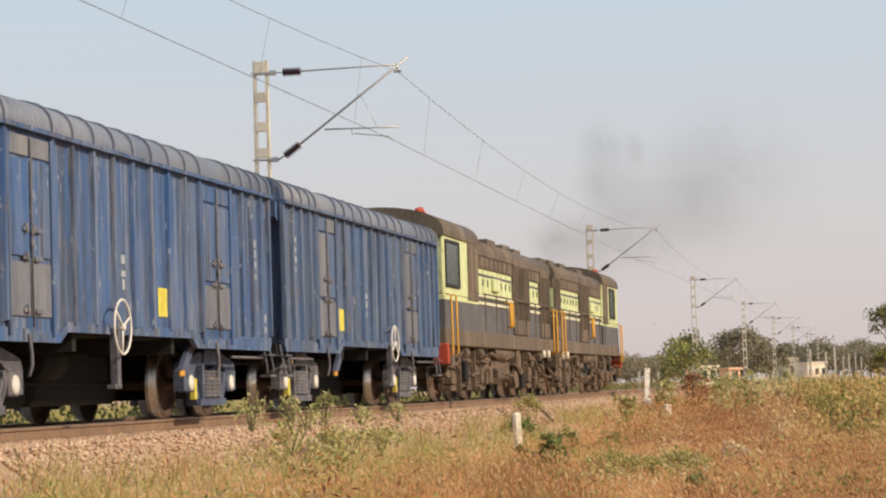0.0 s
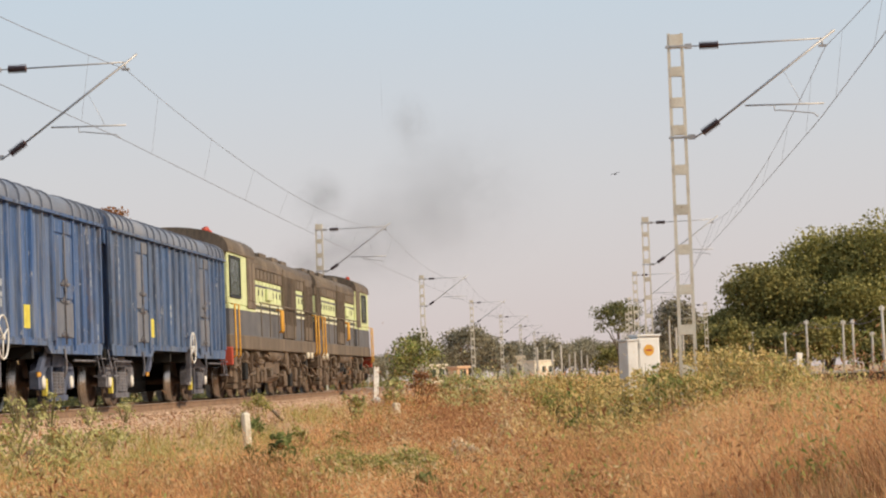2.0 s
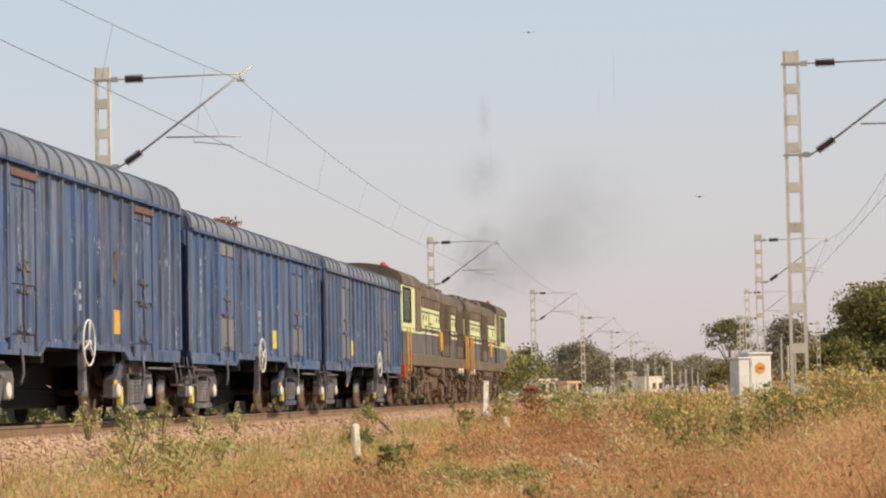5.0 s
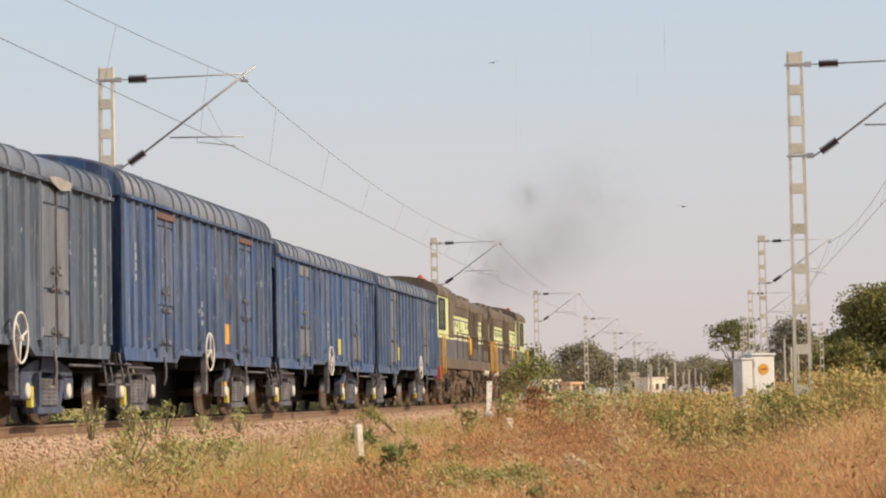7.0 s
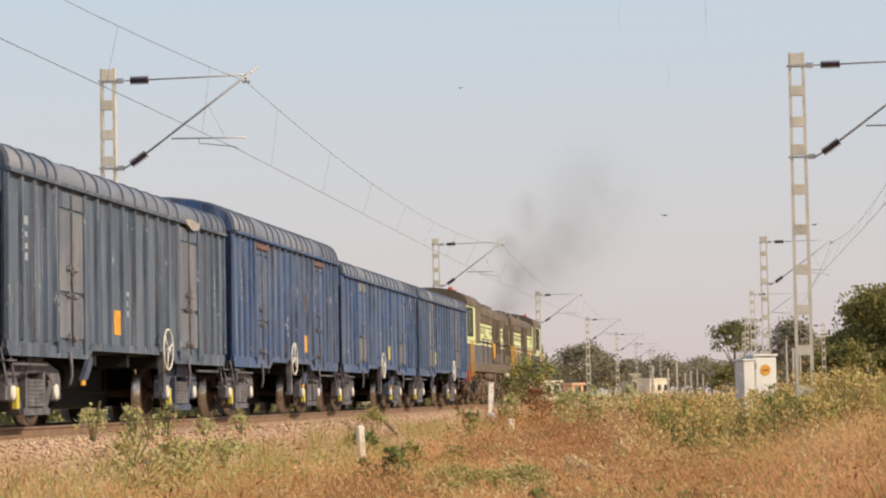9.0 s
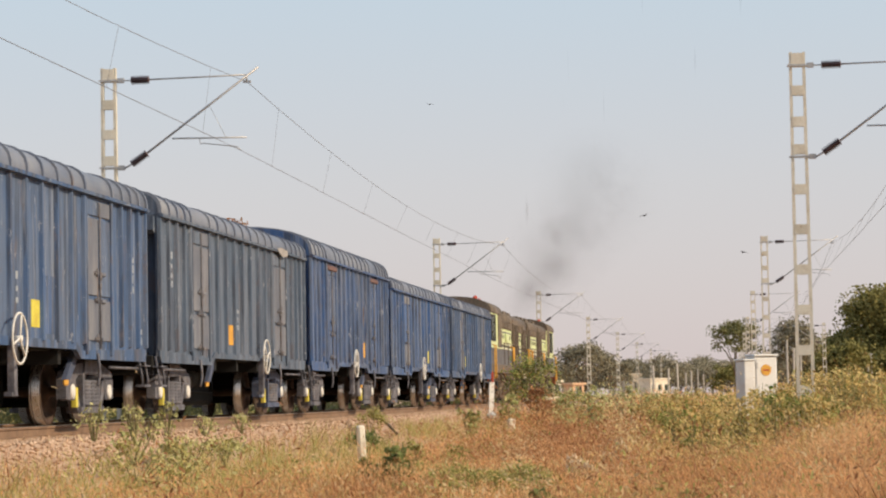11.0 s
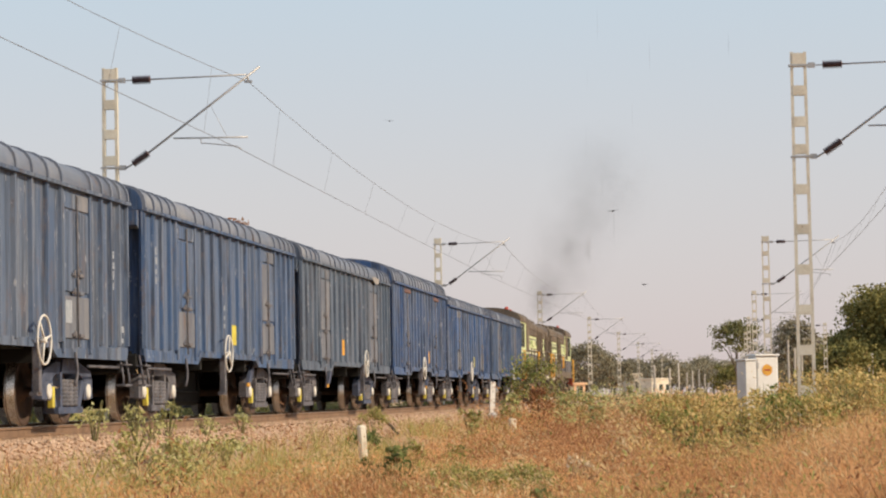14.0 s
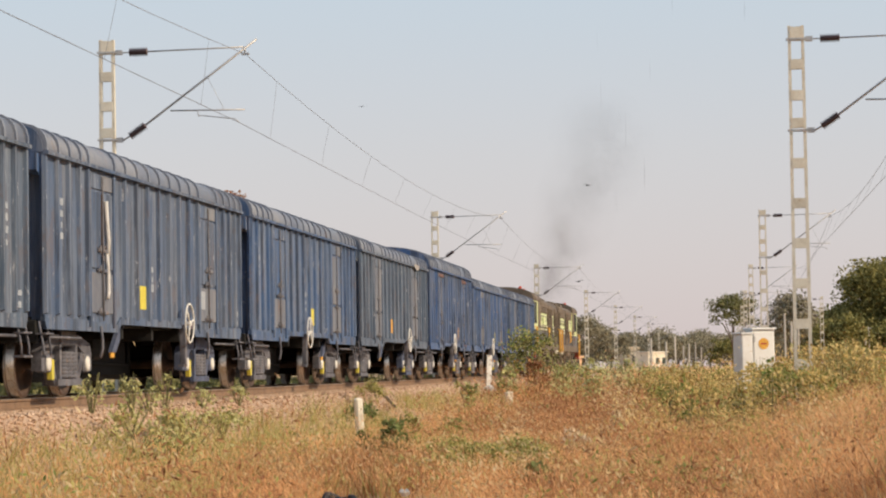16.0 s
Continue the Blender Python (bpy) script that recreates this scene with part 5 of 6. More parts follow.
def grass_field(name, label, mat, n, zone, hgt, width, seed, region=((-8.0, 6.5), (16, 135)), power=1.7, lean=0.5):
    """Blades in tufts; zone(x, y) says how likely a tuft stands there."""
    g = np.random.default_rng(seed)
    rd_ = random.Random(seed)
    (xa, xb), (ya, yb) = region
    out = []
    made = 0
    while made < n:
        y = ya + (yb - ya) * rd_.random() ** power
        x = xa + (xb - xa) * rd_.random()
        if rd_.random() > zone(x, y) or (bare(x, y) and rd_.random() < 0.985):
            continue
        made += 1
        z = ground_z(x, y)
        if x > 2.2:
            z = min(z, 0.78 - FALL * x)
        k = 6
        s = 1.0 + max(0, y - 45) / 70
        hh = hgt * (0.55 + 0.7 * g.random(k)) * (0.75 + 0.6 * noise.noise((x * 0.5, y * 0.35, seed)))
        a = g.normal(size=k) * 0.7 + 1.45
        off = g.normal(size=(k, 2)) * 0.07 * s
        d = g.normal(size=(k, 2)) * lean
        w = width * s * (0.6 + 0.8 * g.random(k))
        v = np.empty((k, 3, 3), np.float32)
        bx, by = x + off[:, 0], y + off[:, 1]
        v[:, 0] = np.stack([bx - w * np.cos(a) / 2, by - w * np.sin(a) / 2, np.full(k, z - 0.03)], 1)
        v[:, 1] = np.stack([bx + w * np.cos(a) / 2, by + w * np.sin(a) / 2, np.full(k, z - 0.03)], 1)
        v[:, 2] = np.stack([bx + d[:, 0] * hh, by + d[:, 1] * hh, z + hh], 1)
        out.append(v)
    tagged(new(name, tri_mesh(name, np.concatenate(out), 3, mat)), label, "grass", kind="stuff")


nz = lambda x, y, s, o: 0.5 + 0.5 * noise.noise((x * s, y * s * 0.6, o))
grass_field("dry_grass", "dry orange-brown grass covering the verge", dry_grass, 36000, lambda x, y: 1.0 if nz(x, y, 0.5, 3) > 0.36 and x > -6.6 else (0.3 if x > -6.9 else 0.04), 0.44, 0.009, 1)
grass_field("pale_straw", "pale bleached straw among the grass", leafy("bleached_straw", [(0.0, (0.46, 0.31, 0.15)), (0.5, (0.60, 0.44, 0.24)), (1.0, (0.66, 0.52, 0.31))], 0.3), 6500, lambda x, y: 1.0 if nz(x, y, 0.9, 12) > 0.55 else 0.15, 0.46, 0.013, 2)
grass_field("red_grass", "rust-red withered grass heads", leafy("rust_grass", [(0.0, (0.24, 0.10, 0.05)), (0.5, (0.34, 0.16, 0.075)), (1.0, (0.42, 0.22, 0.10))], 0.3), 9000, lambda x, y: 1.0 if nz(x, y, 0.4, 21) > 0.56 and x > -6 else 0.05, 0.58, 0.015, 3)
grass_field("green_weeds", "yellow-green weeds among the dry grass", green_grass, 8000, lambda x, y: (0.5 if x > -7.2 else 0.15) if x < -5.5 and y < 50 else (0.5 if nz(x, y, 0.45, 33) > 0.6 else 0.04), 0.5, 0.018, 4)
grass_field("bank_grass", "green grass beyond the train", green_grass, 9000, lambda x, y: 1.0, 0.75, 0.04, 5, ((-38, -13.6), (24, 170)), 1.2)
grass_field("corner_grass", "dry orange grass on the foot of the second track", dry_grass, 5000, lambda x, y: 1.0, 0.40, 0.012, 7, ((0.4, 5.5), (14, 40)), 1.0)
grass_field("east_grass", "dry grass beyond the second track", dry_grass, 5000, lambda x, y: 1.0, 0.42, 0.03, 6, ((6.4, 40), (40, 260)), 1.3)



def fluff(name, label, mat, n, zone, lo, hi, size, seed):
    """Seed heads and dry bits that blur the top of the grass."""
    rd_ = random.Random(seed)
    pts = []
    while len(pts) < n:
        y = 18 + 105 * rd_.random() ** 1.7
        x = -7.6 + 13.5 * rd_.random()
        if rd_.random() > zone(x, y) or (bare(x, y) and rd_.random() < 0.985):
            continue
        top = (lo + (hi - lo) * rd_.random()) * (0.75 + 0.6 * noise.noise((x * 0.5, y * 0.35, seed)))
        for _ in range(5):
            pts.append((x + rd_.gauss(0, 0.05), y + rd_.gauss(0, 0.05), ground_z(x, y) + max(0.03, top + rd_.gauss(0, 0.06))))
    c = np.array(pts)
    tagged(new(name, tri_mesh(name, leaf_quads(c, size * (1 + np.maximum(0, c[:, 1] - 45) / 80), 1.3, 0.17, 0.55), 4, mat)), label, "grass", kind="stuff")


fluff("grass_heads", "feathery orange-brown grass seed heads", dry_grass, 330000, lambda x, y: 1.0 if nz(x, y, 0.5, 3) > 0.34 and x > -6.6 else (0.25 if x > -6.9 else 0.03), 0.08, 0.56, 0.066, 41)
fluff("rust_heads", "rust-red dry seed heads", bpy.data.materials["rust_grass"], 60000, lambda x, y: 1.0 if nz(x, y, 0.4, 21) > 0.54 and x > -6 else 0.04, 0.15, 0.62, 0.065, 42)
fluff("weed_heads", "small yellow-green weed leaves", green_grass, 26000, lambda x, y: (0.5 if x > -7.2 else 0.15) if x < -5.5 and y < 50 else (0.5 if nz(x, y, 0.45, 33) > 0.58 else 0.05), 0.1, 0.54, 0.08, 43)
fluff("straw_heads", "bleached straw tips", bpy.data.materials["bleached_straw"], 16000, lambda x, y: 1.0 if nz(x, y, 0.9, 12) > 0.55 else 0.15, 0.15, 0.56, 0.065, 44)



def clumps(name, label, mat, n, leaves, h, r, size, seed, x0=-6.6, x1=5.5, ya=18, yr=80):
    """Low uneven clumps that break up the grass."""
    g = np.random.default_rng(seed)
    rd_ = random.Random(seed)
    out = []
    for _ in range(n):
        y = ya + yr * rd_.random() ** 1.5
        x = x0 + (x1 - x0) * rd_.random()
        k = 0.5 + rd_.random()
        if bare(x, y):
            continue
        q = g.normal(size=(leaves, 3)) * np.array([r * k, r * k, h * k * 0.35]) + np.array([x, y, ground_z(x, y) + h * k * 0.55])
        q[:, 2] = np.maximum(q[:, 2], ground_z(x, y) + 0.02)
        out.append(q)
    c = np.concatenate(out)
    tagged(new(name, tri_mesh(name, leaf_quads(c, size * (1 + np.maximum(0, c[:, 1] - 45) / 80), 1.1, 0.26, 0.4), 4, mat)), label, "weeds", kind="stuff")


clumps("weed_clumps", "low dark green weed clumps in the grass", weed_leaf, 80, 170, 0.55, 0.17, 0.07, 51)
clumps("olive_clumps", "olive-green withering weed clumps", weed_leaf, 40, 150, 0.6, 0.15, 0.07, 52)
clumps("straw_clumps", "pale straw clumps in the grass", bpy.data.materials["bleached_straw"], 110, 170, 0.6, 0.16, 0.075, 53)
clumps("rust_clumps", "rust-brown withered clumps", bpy.data.materials["rust_grass"], 120, 190, 0.75, 0.22, 0.07, 54, -5.2)
clumps("far_weeds", "green weeds along the foot of the track bed", tree_leaf_olive, 60, 110, 0.9, 0.40, 0.10, 55, -8.0, -3.0, 88, 190)
clumps("far_milkweeds", "pale milkweed thickets along the track", pale_leaf, 34, 90, 1.0, 0.35, 0.12, 56, -7.6, -2.5, 86, 150)
clumps("bank_shrubs", "golden shrubs along the second track", gold_leaf, 90, 120, 0.9, 0.45, 0.12, 57, -1.0, 2.6, 66, 160)
clumps("rust_thicket", "rust-red withered thicket in the middle of the verge", bpy.data.materials["rust_grass"], 70, 210, 0.85, 0.26, 0.075, 58, -5.2, -1.8, 42, 30)
clumps("shrub_skirts", "golden dry undergrowth round the shrubs", gold_leaf, 90, 90, 0.75, 0.34, 0.085, 62, -2.0, 4.6, 38, 26)
clumps("husk", "bleached dry husk standing in the grass", bpy.data.materials["bleached_straw"], 2, 260, 0.95, 0.16, 0.10, 59, -2.15, -1.95, 44.0, 1.0)
clumps("far_straw", "tall dry straw along the foot of the track bed", dry_grass, 190, 120, 0.75, 0.45, 0.12, 60, -7.6, 2.4, 78, 200)

# ---------------- line-side things ----------------


def build_marker(x, y, z, h, w, label):
    s = Shape().box(-w / 2, w / 2, -w * 0.35, w * 0.35, -0.4, h, 0.035)
    tagged(part("marker_post", s, stone_white, None, "", pose(x, y, z, rd.uniform(-3, 3), rd.uniform(-4, 2), rd.uniform(38, 48))), label, "marker post", "boundary marker posts")


build_marker(-6.55, 43.5, 0.47, 0.60, 0.16, "whitewashed stone boundary post leaning in the grass")
build_marker(-6.75, 75.5, 0.42, 0.42, 0.24, "squat whitewashed stone post in the grass")


def build_board(x, y, z, h, w, tilt, label):
    """A whitewashed rail post with illegible lettering shown as bars."""
    b = tagged(empty("white_board", pose(x, y, z, 0, tilt, 38)), label, "signal board")
    part("post", Shape().box(-w / 2, w / 2, -0.03, 0.03, -0.3, h, 0.01), white_paint, b)
    for q in (0.60, 0.78):
        part("lettering", Shape().box(-w * 0.2, w * 0.2, -0.036, -0.029, h * q, h * q + h * 0.04), galv, b)


build_board(-7.88, 80.9, 1.14, 0.86, 0.20, 3, "white trackside post with black lettering bars")
build_board(9.1, 125, 0.08, 2.1, 0.36, 6, "tilted white trackside board with dark lettering bars")


def build_hut(x, y):
    z = 0.0
    hut = tagged(empty("relay_box", pose(x, y, z, 0, 0, 26)), "white-painted double line-side equipment box with an orange disc", "equipment box")
    part("plinth", Shape().box(-0.66, 0.35, -0.28, 0.28, -0.3, 0.75, 0.03), concrete, hut)
    part("body", Shape().box(-0.30, 0.32, -0.23, 0.23, 0.72, 2.40, 0.02), wall_white, hut)
    part("cap", Shape().box(-0.33, 0.35, -0.28, 0.26, 2.40, 2.455, 0.015), wall_white, hut, "white overhanging flat cap")
    side = part("side_cabinet", Shape().box(-0.62, -0.325, -0.30, 0.2, 0.72, 2.29, 0.02), wall_white, hut, "narrower white cabinet beside the box")
    part("side_cap", Shape().box(-0.65, -0.323, -0.33, 0.22, 2.29, 2.34, 0.015), wall_white, side)
    d = part("door", Shape().box(-0.26, 0.28, -0.252, -0.23, 0.55, 2.34, 0.01), wall_white, hut)
    part("hinge", Shape().box(-0.27, -0.23, -0.27, -0.25, 0.8, 0.95), galv, d)
    part("hinge", Shape().box(-0.27, -0.23, -0.27, -0.25, 2.1, 2.25), galv, d)
    part("disc", Shape().lathe([(-0.262, 0.14), (-0.254, 0.14)], 24, "y", (0.0, 0, 2.06)), orange_paint, hut, "orange warning disc")
    part("lettering", Shape().box(-0.08, 0.08, -0.268, -0.263, 2.04, 2.08), red_paint, hut)


build_hut(0.74, 62.0)
# low masonry edge in front of the far poles, its shade painted as near-black blocks
edge = tagged(empty("culvert_wall", pose(0, 0, 0)), "low dark masonry culvert edge with a grey coping beside the line", "low wall")
for i in range(9):
    part("block", Shape().box(11.6 + i * 0.64, 12.2 + i * 0.64, 149.8, 150.4, -0.02, 0.98, 0.03), under_black, edge)
    part("coping", Shape().box(11.55 + i * 0.64, 12.17 + i * 0.64, 149.7, 150.6, 0.99, 1.14, 0.03), concrete, edge)
tagged(part("cable_marker", Shape().box(-0.16, 0.16, -0.12, 0.12, -0.2, 0.42, 0.03), stone_white, None, "", pose(3.4, 60, 0.94)), "small cream concrete cable marker by the second track", "marker post")


def build_pole(x, y, h, arms, seed):
    p = tagged(empty("telegraph_pole", pose(x, y, ground_z(x, y), 0, (seed % 3 - 1) * 0.8, 20)), "pale weathered telegraph pole with a short crossarm", "telegraph pole", "telegraph poles")
    part("pole", Shape().tube([(0, 0, -0.3), (0, 0, h)], 0.14, 8, True, 0.10), wood_pole, p)
    for i in range(arms):
        z = h - 0.35 - i * 0.75
        part("crossarm", Shape().box(-0.24, 0.24, -0.05, 0.05, z, z + 0.1), wood_pole, p)
        for q in (-0.18, 0.18):
            part("insulator", Shape().lathe([(z + 0.1, 0.05), (z + 0.22, 0.06), (z + 0.26, 0.03)], 8, "z", (q, 0, 0)), white_paint, p)


POLES = [(20.3, 188, 6.2), (22.4, 234, 6.1), (21.8, 238, 6.1), (18.6, 240, 6.2), (20.7, 302, 6.0), (23.5, 228, 4.8), (17.2, 308, 6.2), (25.8, 310, 6.0)]
for i, (x, y, h) in enumerate(POLES):
    build_pole(x, y, h, 1, i)
for a, b in ((0, 2), (2, 3), (3, 4)):
    (xa, ya, ha), (xb, yb, hb) = POLES[a], POLES[b]
    za, zb = ground_z(xa, ya) + ha - 0.2, ground_z(xb, yb) + hb - 0.2
    for q in (-0.6, 0.6):
        s = Shape().tube([(xa + q + (xb - xa) * u, ya + (yb - ya) * u, za + (zb - za) * u - 2.4 * u * (1 - u)) for u in [k / 8 for k in range(9)]], 0.02, 5, False)
        tagged(part("telegraph_wire", s, wire_mat), "thin sagging telegraph wire between poles", "wire", "telegraph wires")
(xa, ya, ha) = POLES[0]
tagged(part("telegraph_wire", Shape().tube([(xa + 14 * u, ya - 90 * u, ha + 0.2 + 0.6 * u - 3 * u * (1 - u)) for u in [k / 8 for k in range(9)]], 0.02, 5, False), wire_mat), "thin sagging telegraph wire between poles", "wire", "telegraph wires")


def build_house(x, y, w, d, h, wall_mat, roof_mat, label, flat=True, openings=3):
    z = ground_z(x, y)
    hs = tagged(empty("house", pose(x, y, z, 0, 0, 6)), label, "house", "houses behind the trees")
    hs.rotation_euler.z = radians(42)
    part("wall", Shape().box(-w / 2, w / 2, -d / 2, d / 2, -0.3, h, 0.02), wall_mat, hs)
    if flat:
        part("roof", Shape().box(-w / 2 - 0.2, w / 2 + 0.2, -d / 2 - 0.2, d / 2 + 0.2, h, h + 0.25, 0.03), wall_mat, hs)
    else:
        part("roof", Shape().sweep([(-w / 2 - 0.3, h - 0.1), (0, h + w * 0.2), (w / 2 + 0.3, h - 0.1), (w / 2 + 0.3, h - 0.2), (0, h + w * 0.2 - 0.12), (-w / 2 - 0.3, h - 0.2)], -d / 2 - 0.3, d / 2 + 0.3), roof_mat, hs)
    for i in range(openings):
        q = -w / 2 + w * (i + 0.5) / openings
        wn_ = part("window", Shape().box(q - 0.4, q + 0.4, -d / 2 - 0.02, -d / 2 + 0.05, h * 0.45, h * 0.45 + 1.1), glass_dark, hs)
        part("frame", Shape().box(q - 0.48, q + 0.48, -d / 2 - 0.05, -d / 2 - 0.015, h * 0.45 + 1.1, h * 0.45 + 1.18).box(q - 0.48, q + 0.48, -d / 2 - 0.06, -d / 2 - 0.015, h * 0.45 - 0.08, h * 0.45), wall_mat, wn_)


house_cream = material("cream_house_wall", (0.80, 0.70, 0.55), scale=1, fine=8)
house_pink = material("orange_house_wall", (0.74, 0.46, 0.28), scale=1, fine=8)
tile_roof = material("clay_tile_roof", (0.45, 0.20, 0.11), scale=1, fine=10)
build_house(-14.2, 455, 4.6, 3.4, 3.7, house_cream, tile_roof, "cream flat-roofed house among far trees")
build_house(-16.4, 258, 1.5, 1.6, 2.2, house_pink, tile_roof, "small orange-painted hut beside the line", True, 1)
build_house(-20.9, 520, 3.6, 3, 5.2, house_cream, tile_roof, "small pink-washed upper storey behind the trees", True, 1)
build_house(-22.5, 300, 2.6, 3, 2.6, house_cream, tile_roof, "low cream hut beside the line", True, 2)

# pale posts of an old wire line, seen one behind the other
for i in range(11):
    y = 215 + i * 24.0
    slope = -0.0300 + 0.0285 * (i / 10.0) ** 0.8 + rd.uniform(-0.0012, 0.0012)
    x, h = slope * y, rd.uniform(3.2, 5.0)
    tagged(part("line_post", Shape().box(-0.075, 0.075, -0.075, 0.075, -0.3, h, 0.015), wood_pole, None, "", pose(x, y, ground_z(x, y), rd.uniform(-1, 1), rd.uniform(-1.5, 1), 30)), "pale weathered concrete post of an old wire line", "line post", "posts of the old wire line")
for x, y, h in ((5.3, 236, 5.6), (6.1, 246, 5.0), (6.9, 250, 5.3), (14.2, 305, 3.8), (16.6, 306, 4.8)):
    tagged(part("line_post", Shape().box(-0.08, 0.08, -0.08, 0.08, -0.3, h, 0.015), wood_pole, None, "", pose(x, y, ground_z(x, y), 0, rd.uniform(-1, 1), 30)), "pale weathered concrete post of an old wire line", "line post", "posts of the old wire line")

# fence posts far beside the line
for i in range(16):
    x, y = -15.2 + rd.uniform(-0.4, 0.4), 150 + i * 16
    tagged(part("fence_post", Shape().box(-0.07, 0.07, -0.07, 0.07, -0.3, 1.9, 0.015), wood_pole, None, "", pose(x, y, ground_z(x, y), rd.uniform(-2, 2), rd.uniform(-2, 2), 0)), "pale concrete fence post beside the line", "fence post", "fence posts beside the line")

# litter in the grass


def build_litter(x, y, size, mat, label, seed, lift=0.12):
    r_ = random.Random(seed)
    bm = bmesh.new()
    bmesh.ops.create_icosphere(bm, subdivisions=2, radius=1.0)
    for v in bm.verts:
        v.co = Vector((v.co.x * size * r_.uniform(0.5, 1.2), v.co.y * size * 0.5 * r_.uniform(0.5, 1.2), v.co.z * size * 0.6 * r_.uniform(0.4, 1.3)))
    me = bpy.data.meshes.new("litter")
    bm.to_mesh(me)
    bm.free()
    me.materials.append(mat)
    tagged(part("litter", me, None, None, "", pose(x, y, ground_z(x, y) + lift)), label, "litter", "litter in the grass")


build_litter(-3.62, 27.3, 0.075, paper, "crumpled white plastic bag in the grass", 1, 0.12)
build_litter(-3.12, 23.2, 0.09, paper, "crumpled white packet on the bare earth", 2, 0.13)
build_litter(-3.0, 23.1, 0.07, red_paint, "crumpled red wrapper on the bare earth", 3, 0.13)
build_litter(-7.1, 73, 0.16, paper, "white plastic scrap on the ballast foot", 4, 0.5)
tyre = Shape().tube([(0.15 * math.cos(a), 0.15 * math.sin(a), 0.07 + 0.03 * math.sin(3 * a)) for a in [2 * math.pi * k / 16 for k in range(17)]], 0.035, 8, False)
tagged(part("old_tyre", tyre, rubber_black, None, "", pose(-3.95, 24.7, ground_z(-3.95, 24.7) + 0.10, 6, 8, 0)), "old black tyre lying in the dry grass", "tyre")

tagged(part("bent_rod", Shape().tube([(-8.35, 57.5, RAIL_Z - 0.18), (-8.0, 56.6, RAIL_Z - 0.22), (-7.6, 55.8, RAIL_Z - 0.52)], 0.035, 6), iron_rust), "dark bent iron rod lying on the ballast shoulder", "iron rod")

# ---------------- smoke and birds ----------------


def smoke_material(name, strength):
    m = bpy.data.materials.new(name)
    m.use_nodes = True
    nt = m.node_tree
    nt.nodes.remove(nt.nodes["Principled BSDF"])
    tc, ln = nt.nodes.new("ShaderNodeTexCoord"), nt.nodes.new("ShaderNodeVectorMath")
    flat = nt.nodes.new("ShaderNodeVectorMath")
    flat.operation, flat.inputs[1].default_value = "MULTIPLY", (1, 0, 1)
    ln.operation = "LENGTH"
    nt.links.new(tc.outputs["Object"], flat.inputs[0])
    nt.links.new(flat.outputs[0], ln.inputs[0])
    soft = ramp(nt, ln.outputs["Value"], [(0.0, 1.0), (0.35, 0.62), (0.7, 0.18), (1.0, 0.0)])
    wisps = ramp(nt, tex(nt, 1.1, 4.0, 0.6), [(0.35, 0.35), (0.65, 1.0)])
    a = nt.nodes.new("ShaderNodeMath")
    a.operation = "MULTIPLY"
    nt.links.new(soft, a.inputs[0])
    nt.links.new(wisps, a.inputs[1])
    k = nt.nodes.new("ShaderNodeMath")
    k.operation, k.inputs[1].default_value = "MULTIPLY", strength
    nt.links.new(a.outputs[0], k.inputs[0])
    tr, df, ms = nt.nodes.new("ShaderNodeBsdfTransparent"), nt.nodes.new("ShaderNodeBsdfDiffuse"), nt.nodes.new("ShaderNodeMixShader")
    df.inputs["Color"].default_value = (0.10, 0.085, 0.075, 1)
    nt.links.new(k.outputs[0], ms.inputs[0])
    nt.links.new(tr.outputs[0], ms.inputs[1])
    nt.links.new(df.outputs[0], ms.inputs[2])
    nt.links.new(ms.outputs[0], nt.nodes["Material Output"].inputs["Surface"])
    return m


def puff_mesh(mat):
    prof = [(0.0012, 0.03), (0.001, 0.35), (0.0006, 0.7), (0.0, 1.0)]
    sh, n = Shape(), 28
    sh.add([(r * math.cos(2 * math.pi * k / n), a, r * math.sin(2 * math.pi * k / n)) for a, r in prof for k in range(n)],
           [(i * n + k, i * n + (k + 1) % n, (i + 1) * n + (k + 1) % n, (i + 1) * n + k) for i in range(3) for k in range(n)] + [tuple(range(n - 1, -1, -1))], True)
    return sh.mesh("smoke_puff", mat)


puff_me, bank_me = puff_mesh(smoke_material("diesel_smoke", 0.24)), puff_mesh(smoke_material("thin_diesel_smoke", 0.19))
puffs, banks = [], []
for i in range(18):
    rad = (0.9, 1.15, 1.35)[i % 3]
    pf = new("smoke_puff", puff_me)
    pf.scale = (rad, rad, rad)
    tagged(pf, "thin drifting puff of brown-grey diesel smoke", "smoke", "puffs of diesel smoke")
    puffs.append((pf, -4.2 + i * 1.15, random.Random(300 + i)))
for i in range(5):
    u = (i + 0.5) / 5
    rad = 1.5 + 2.1 * u
    pf = new("smoke_bank", bank_me)
    pf.scale = (rad * 1.15, rad, rad)
    tagged(pf, "wide faint bank of brown-grey diesel smoke over the locomotives", "smoke", "banks of diesel smoke")
    banks.append((pf, u, random.Random(500 + i)))


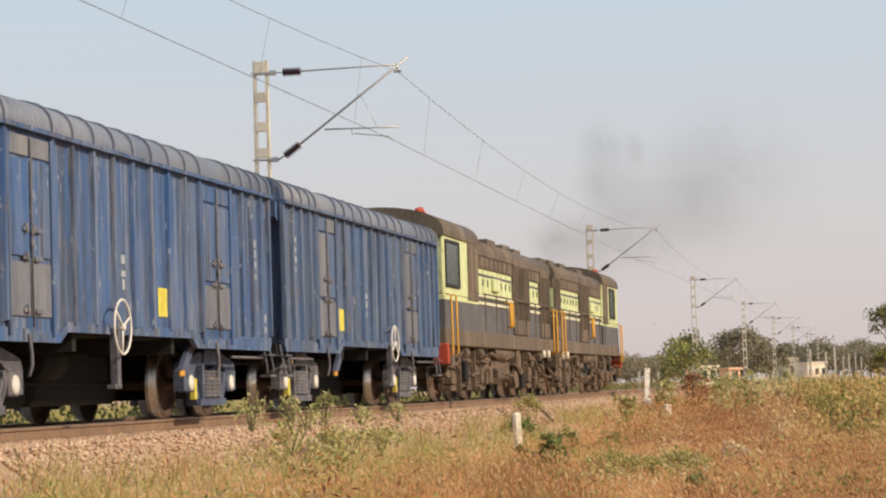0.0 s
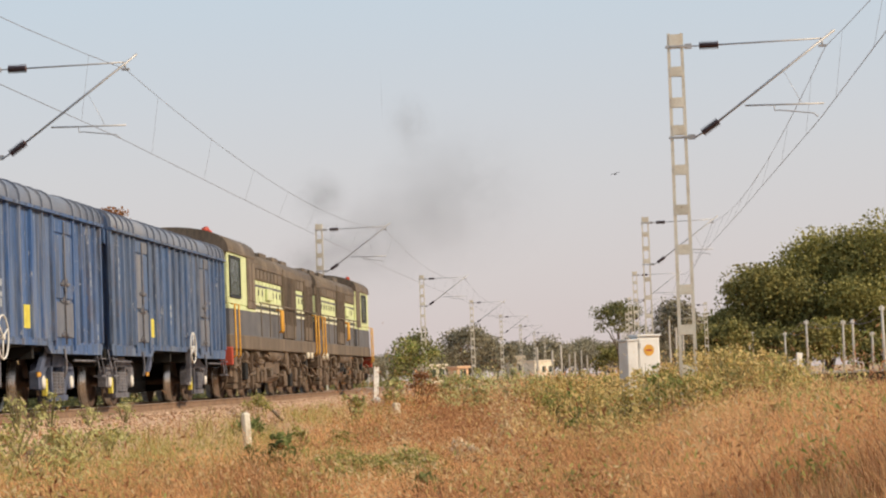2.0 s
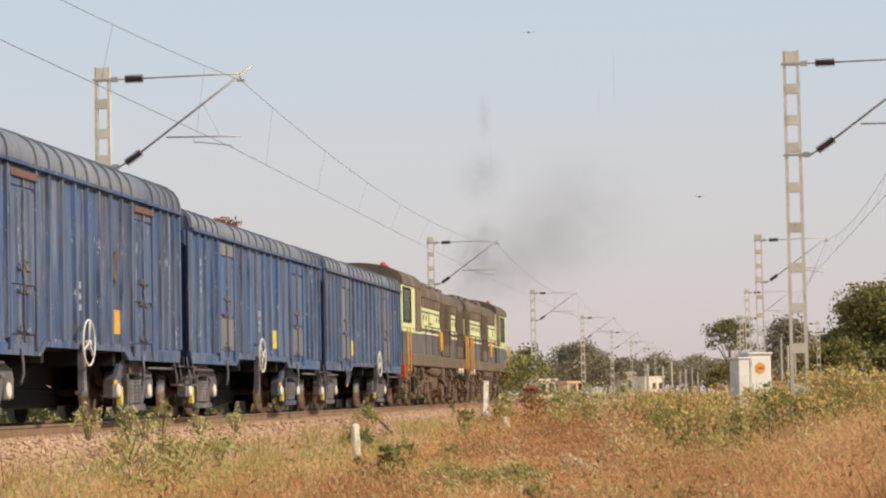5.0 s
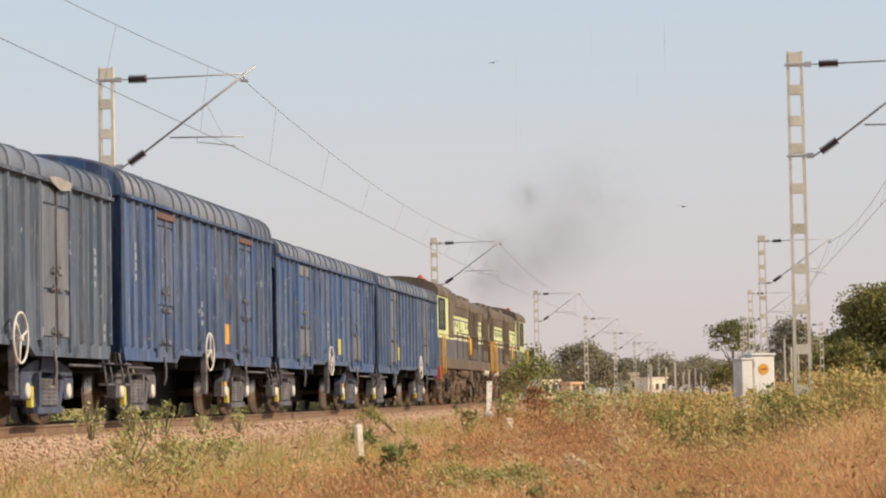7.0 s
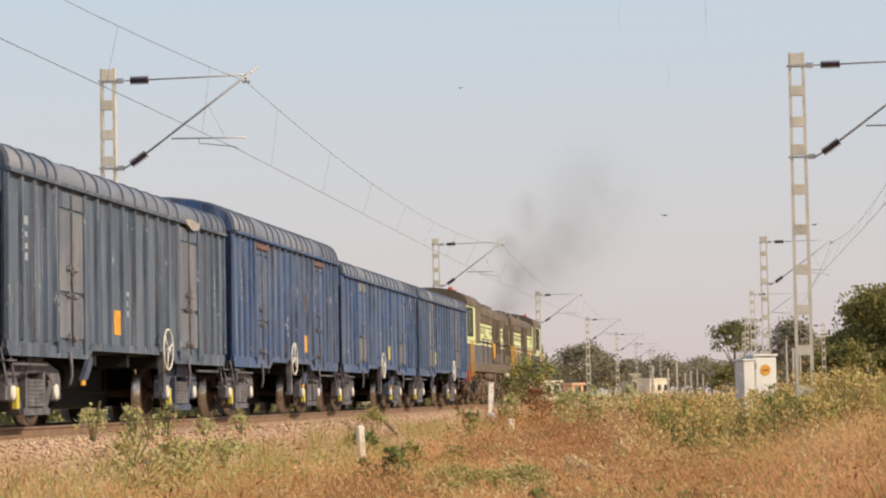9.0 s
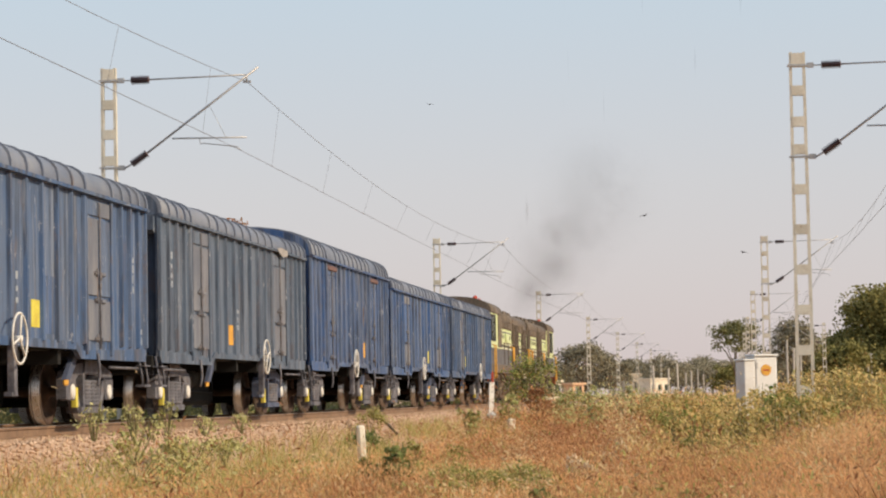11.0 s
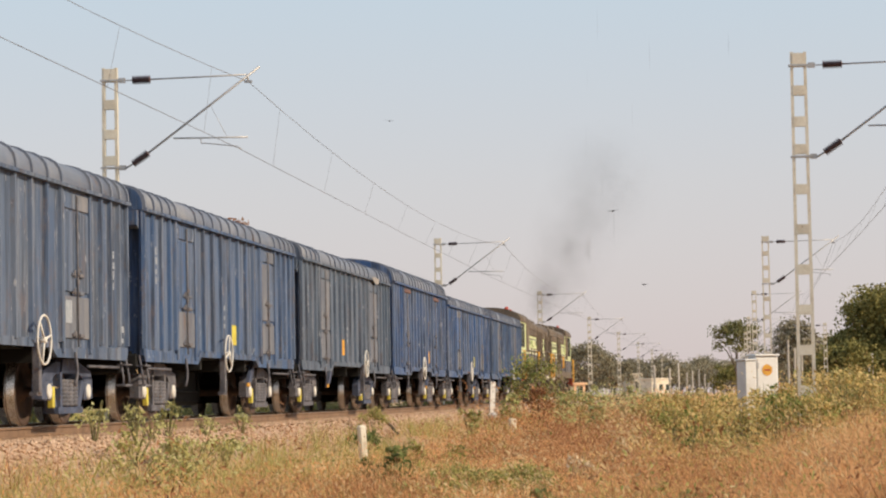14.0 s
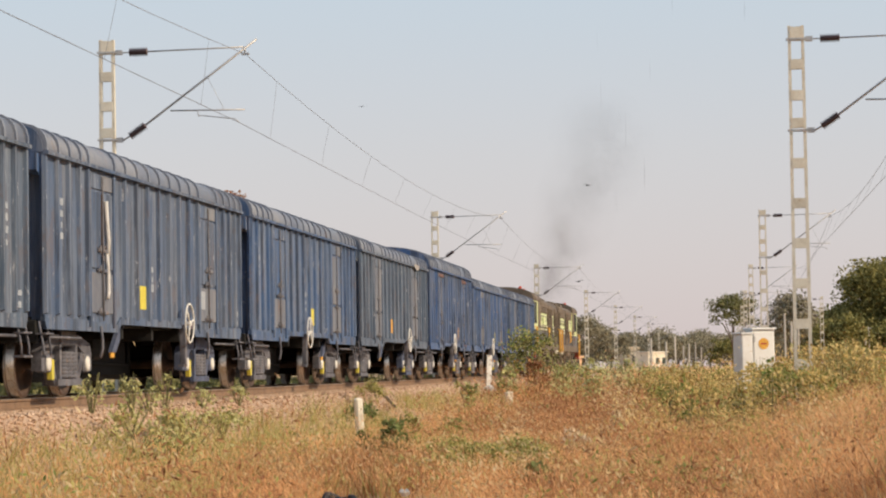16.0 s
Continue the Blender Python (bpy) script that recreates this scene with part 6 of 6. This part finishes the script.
def build_bird():
    b = tagged(empty("bird"), "small dark bird flying far off", "bird", "birds in the sky")
    part("body", Shape().lathe([(-0.16, 0.01), (-0.08, 0.05), (0.06, 0.055), (0.14, 0.035), (0.2, 0.01)], 8, "y"), under_black, b)
    for sd in (-1, 1):
        part("wing", Shape().add([(0, -0.08, 0), (sd * 0.25, -0.06, 0.05), (sd * 0.5, -0.12, 0.02), (sd * 0.25, 0.08, 0.06), (0, 0.09, 0.01), (sd * 0.25, 0.0, 0.035)], [(0, 1, 5), (1, 2, 5), (2, 3, 5), (3, 4, 5), (4, 0, 5)]), under_black, b)
    part("tail", Shape().add([(-0.02, -0.15, 0), (0.02, -0.15, 0), (0.06, -0.28, 0.005), (-0.06, -0.28, 0.005), (0, -0.2, 0.02)], [(0, 1, 4), (1, 2, 4), (2, 3, 4), (3, 0, 4)]), under_black, b)
    return b


birds = [build_bird() for _ in range(3)]

# ---------------- what moves ----------------


def motions():
    for thing, wheels, y0, r in train:
        rows = [(0.5 * i, pose(TRACK_X, y0 + train_shift(0.5 * i), RAIL_Z)) for i in range(33)]
        walk(thing, rows)
        for w in wheels:
            base, a0 = w.location.copy(), w.location.y * 1.7
            rows = []
            for i in range(121):
                t = i * 4 / 30
                rows.append((t, pose(base.x, base.y, base.z, math.degrees(a0 - train_shift(t) / r))))
            walk(w, rows)
    # smoke: rides inside the leading hood until it is blown out, then rises and drifts apart
    for pf, t0, r in puffs:
        drift = Vector((r.uniform(0.1, 0.9), r.uniform(4.2, 5.4), r.uniform(0.9, 1.7)))
        park = Vector((TRACK_X, r.uniform(100.0, 107.0), RAIL_Z + 2.5))
        turn, lean = r.uniform(-12, 12), r.uniform(-60, 60)
        rows = []
        for i in range(65):
            t = 0.25 * i
            d = max(0.0, t - t0)
            up = min(1.0, d / 0.75)
            p = park + Vector((drift.x * d, train_shift(t - d) + (104.5 - park.y) * up + drift.y * d, drift.z * d + 1.55 * up))
            rows.append((t, Matrix.Translation(p) @ pose(0, 0, 0, 0, 0, turn + (94 - turn) * min(1.0, max(0.0, (d - 2.6) / 2.4))) @ pose(0, 0, 0, 88 * (1 - up), 0, 0) @ pose(0, 0, 0, 0, lean, 0)))
        walk(pf, rows)
    # wide banks of smoke trail over the leading locomotive and climb as the wind drops
    for pf, u, r in banks:
        ph, side, hgt, spin = r.uniform(0, 6.28), r.uniform(-0.7, 0.7), r.uniform(-0.8, 0.8), r.uniform(-6, 6)
        rows = []
        for i in range(33):
            t = 0.5 * i
            rise = 3.2 + 0.03 * t * t + 0.4 * math.sin(0.5 * t + ph)
            drift = 5.6 - 0.15 * t
            p = Vector((TRACK_X + drift * u + side * u, 105.5 + train_shift(t) + 14 * u + math.sin(0.4 * t + ph), RAIL_Z + 4.3 + rise * u + hgt * u))
            rows.append((t, Matrix.Translation(p) @ pose(0, 0, 0, 0, spin * t, 0)))
        walk(pf, rows)
    # birds: slow gliding lines far over the field
    for b, (p0, p1) in zip(birds, (((2, 190, 16.5), (-9.5, 170, 13.6)), ((30, 160, 22), (-12.0, 200, 8.0)), ((-4.0, 150, 27.5), (-34.0, 230, 26.0)))):
        p0, p1 = Vector(p0), Vector(p1)
        head = math.degrees(math.atan2(-(p1 - p0).x, (p1 - p0).y))
        walk(b, [(2.0 * i, Matrix.Translation(p0.lerp(p1, i / 8) + Vector((0, 0, 0.5 * math.sin(i)))) @ pose(0, 0, 0, 0, 12 * math.sin(i * 1.3), head)) for i in range(9)])


motions()
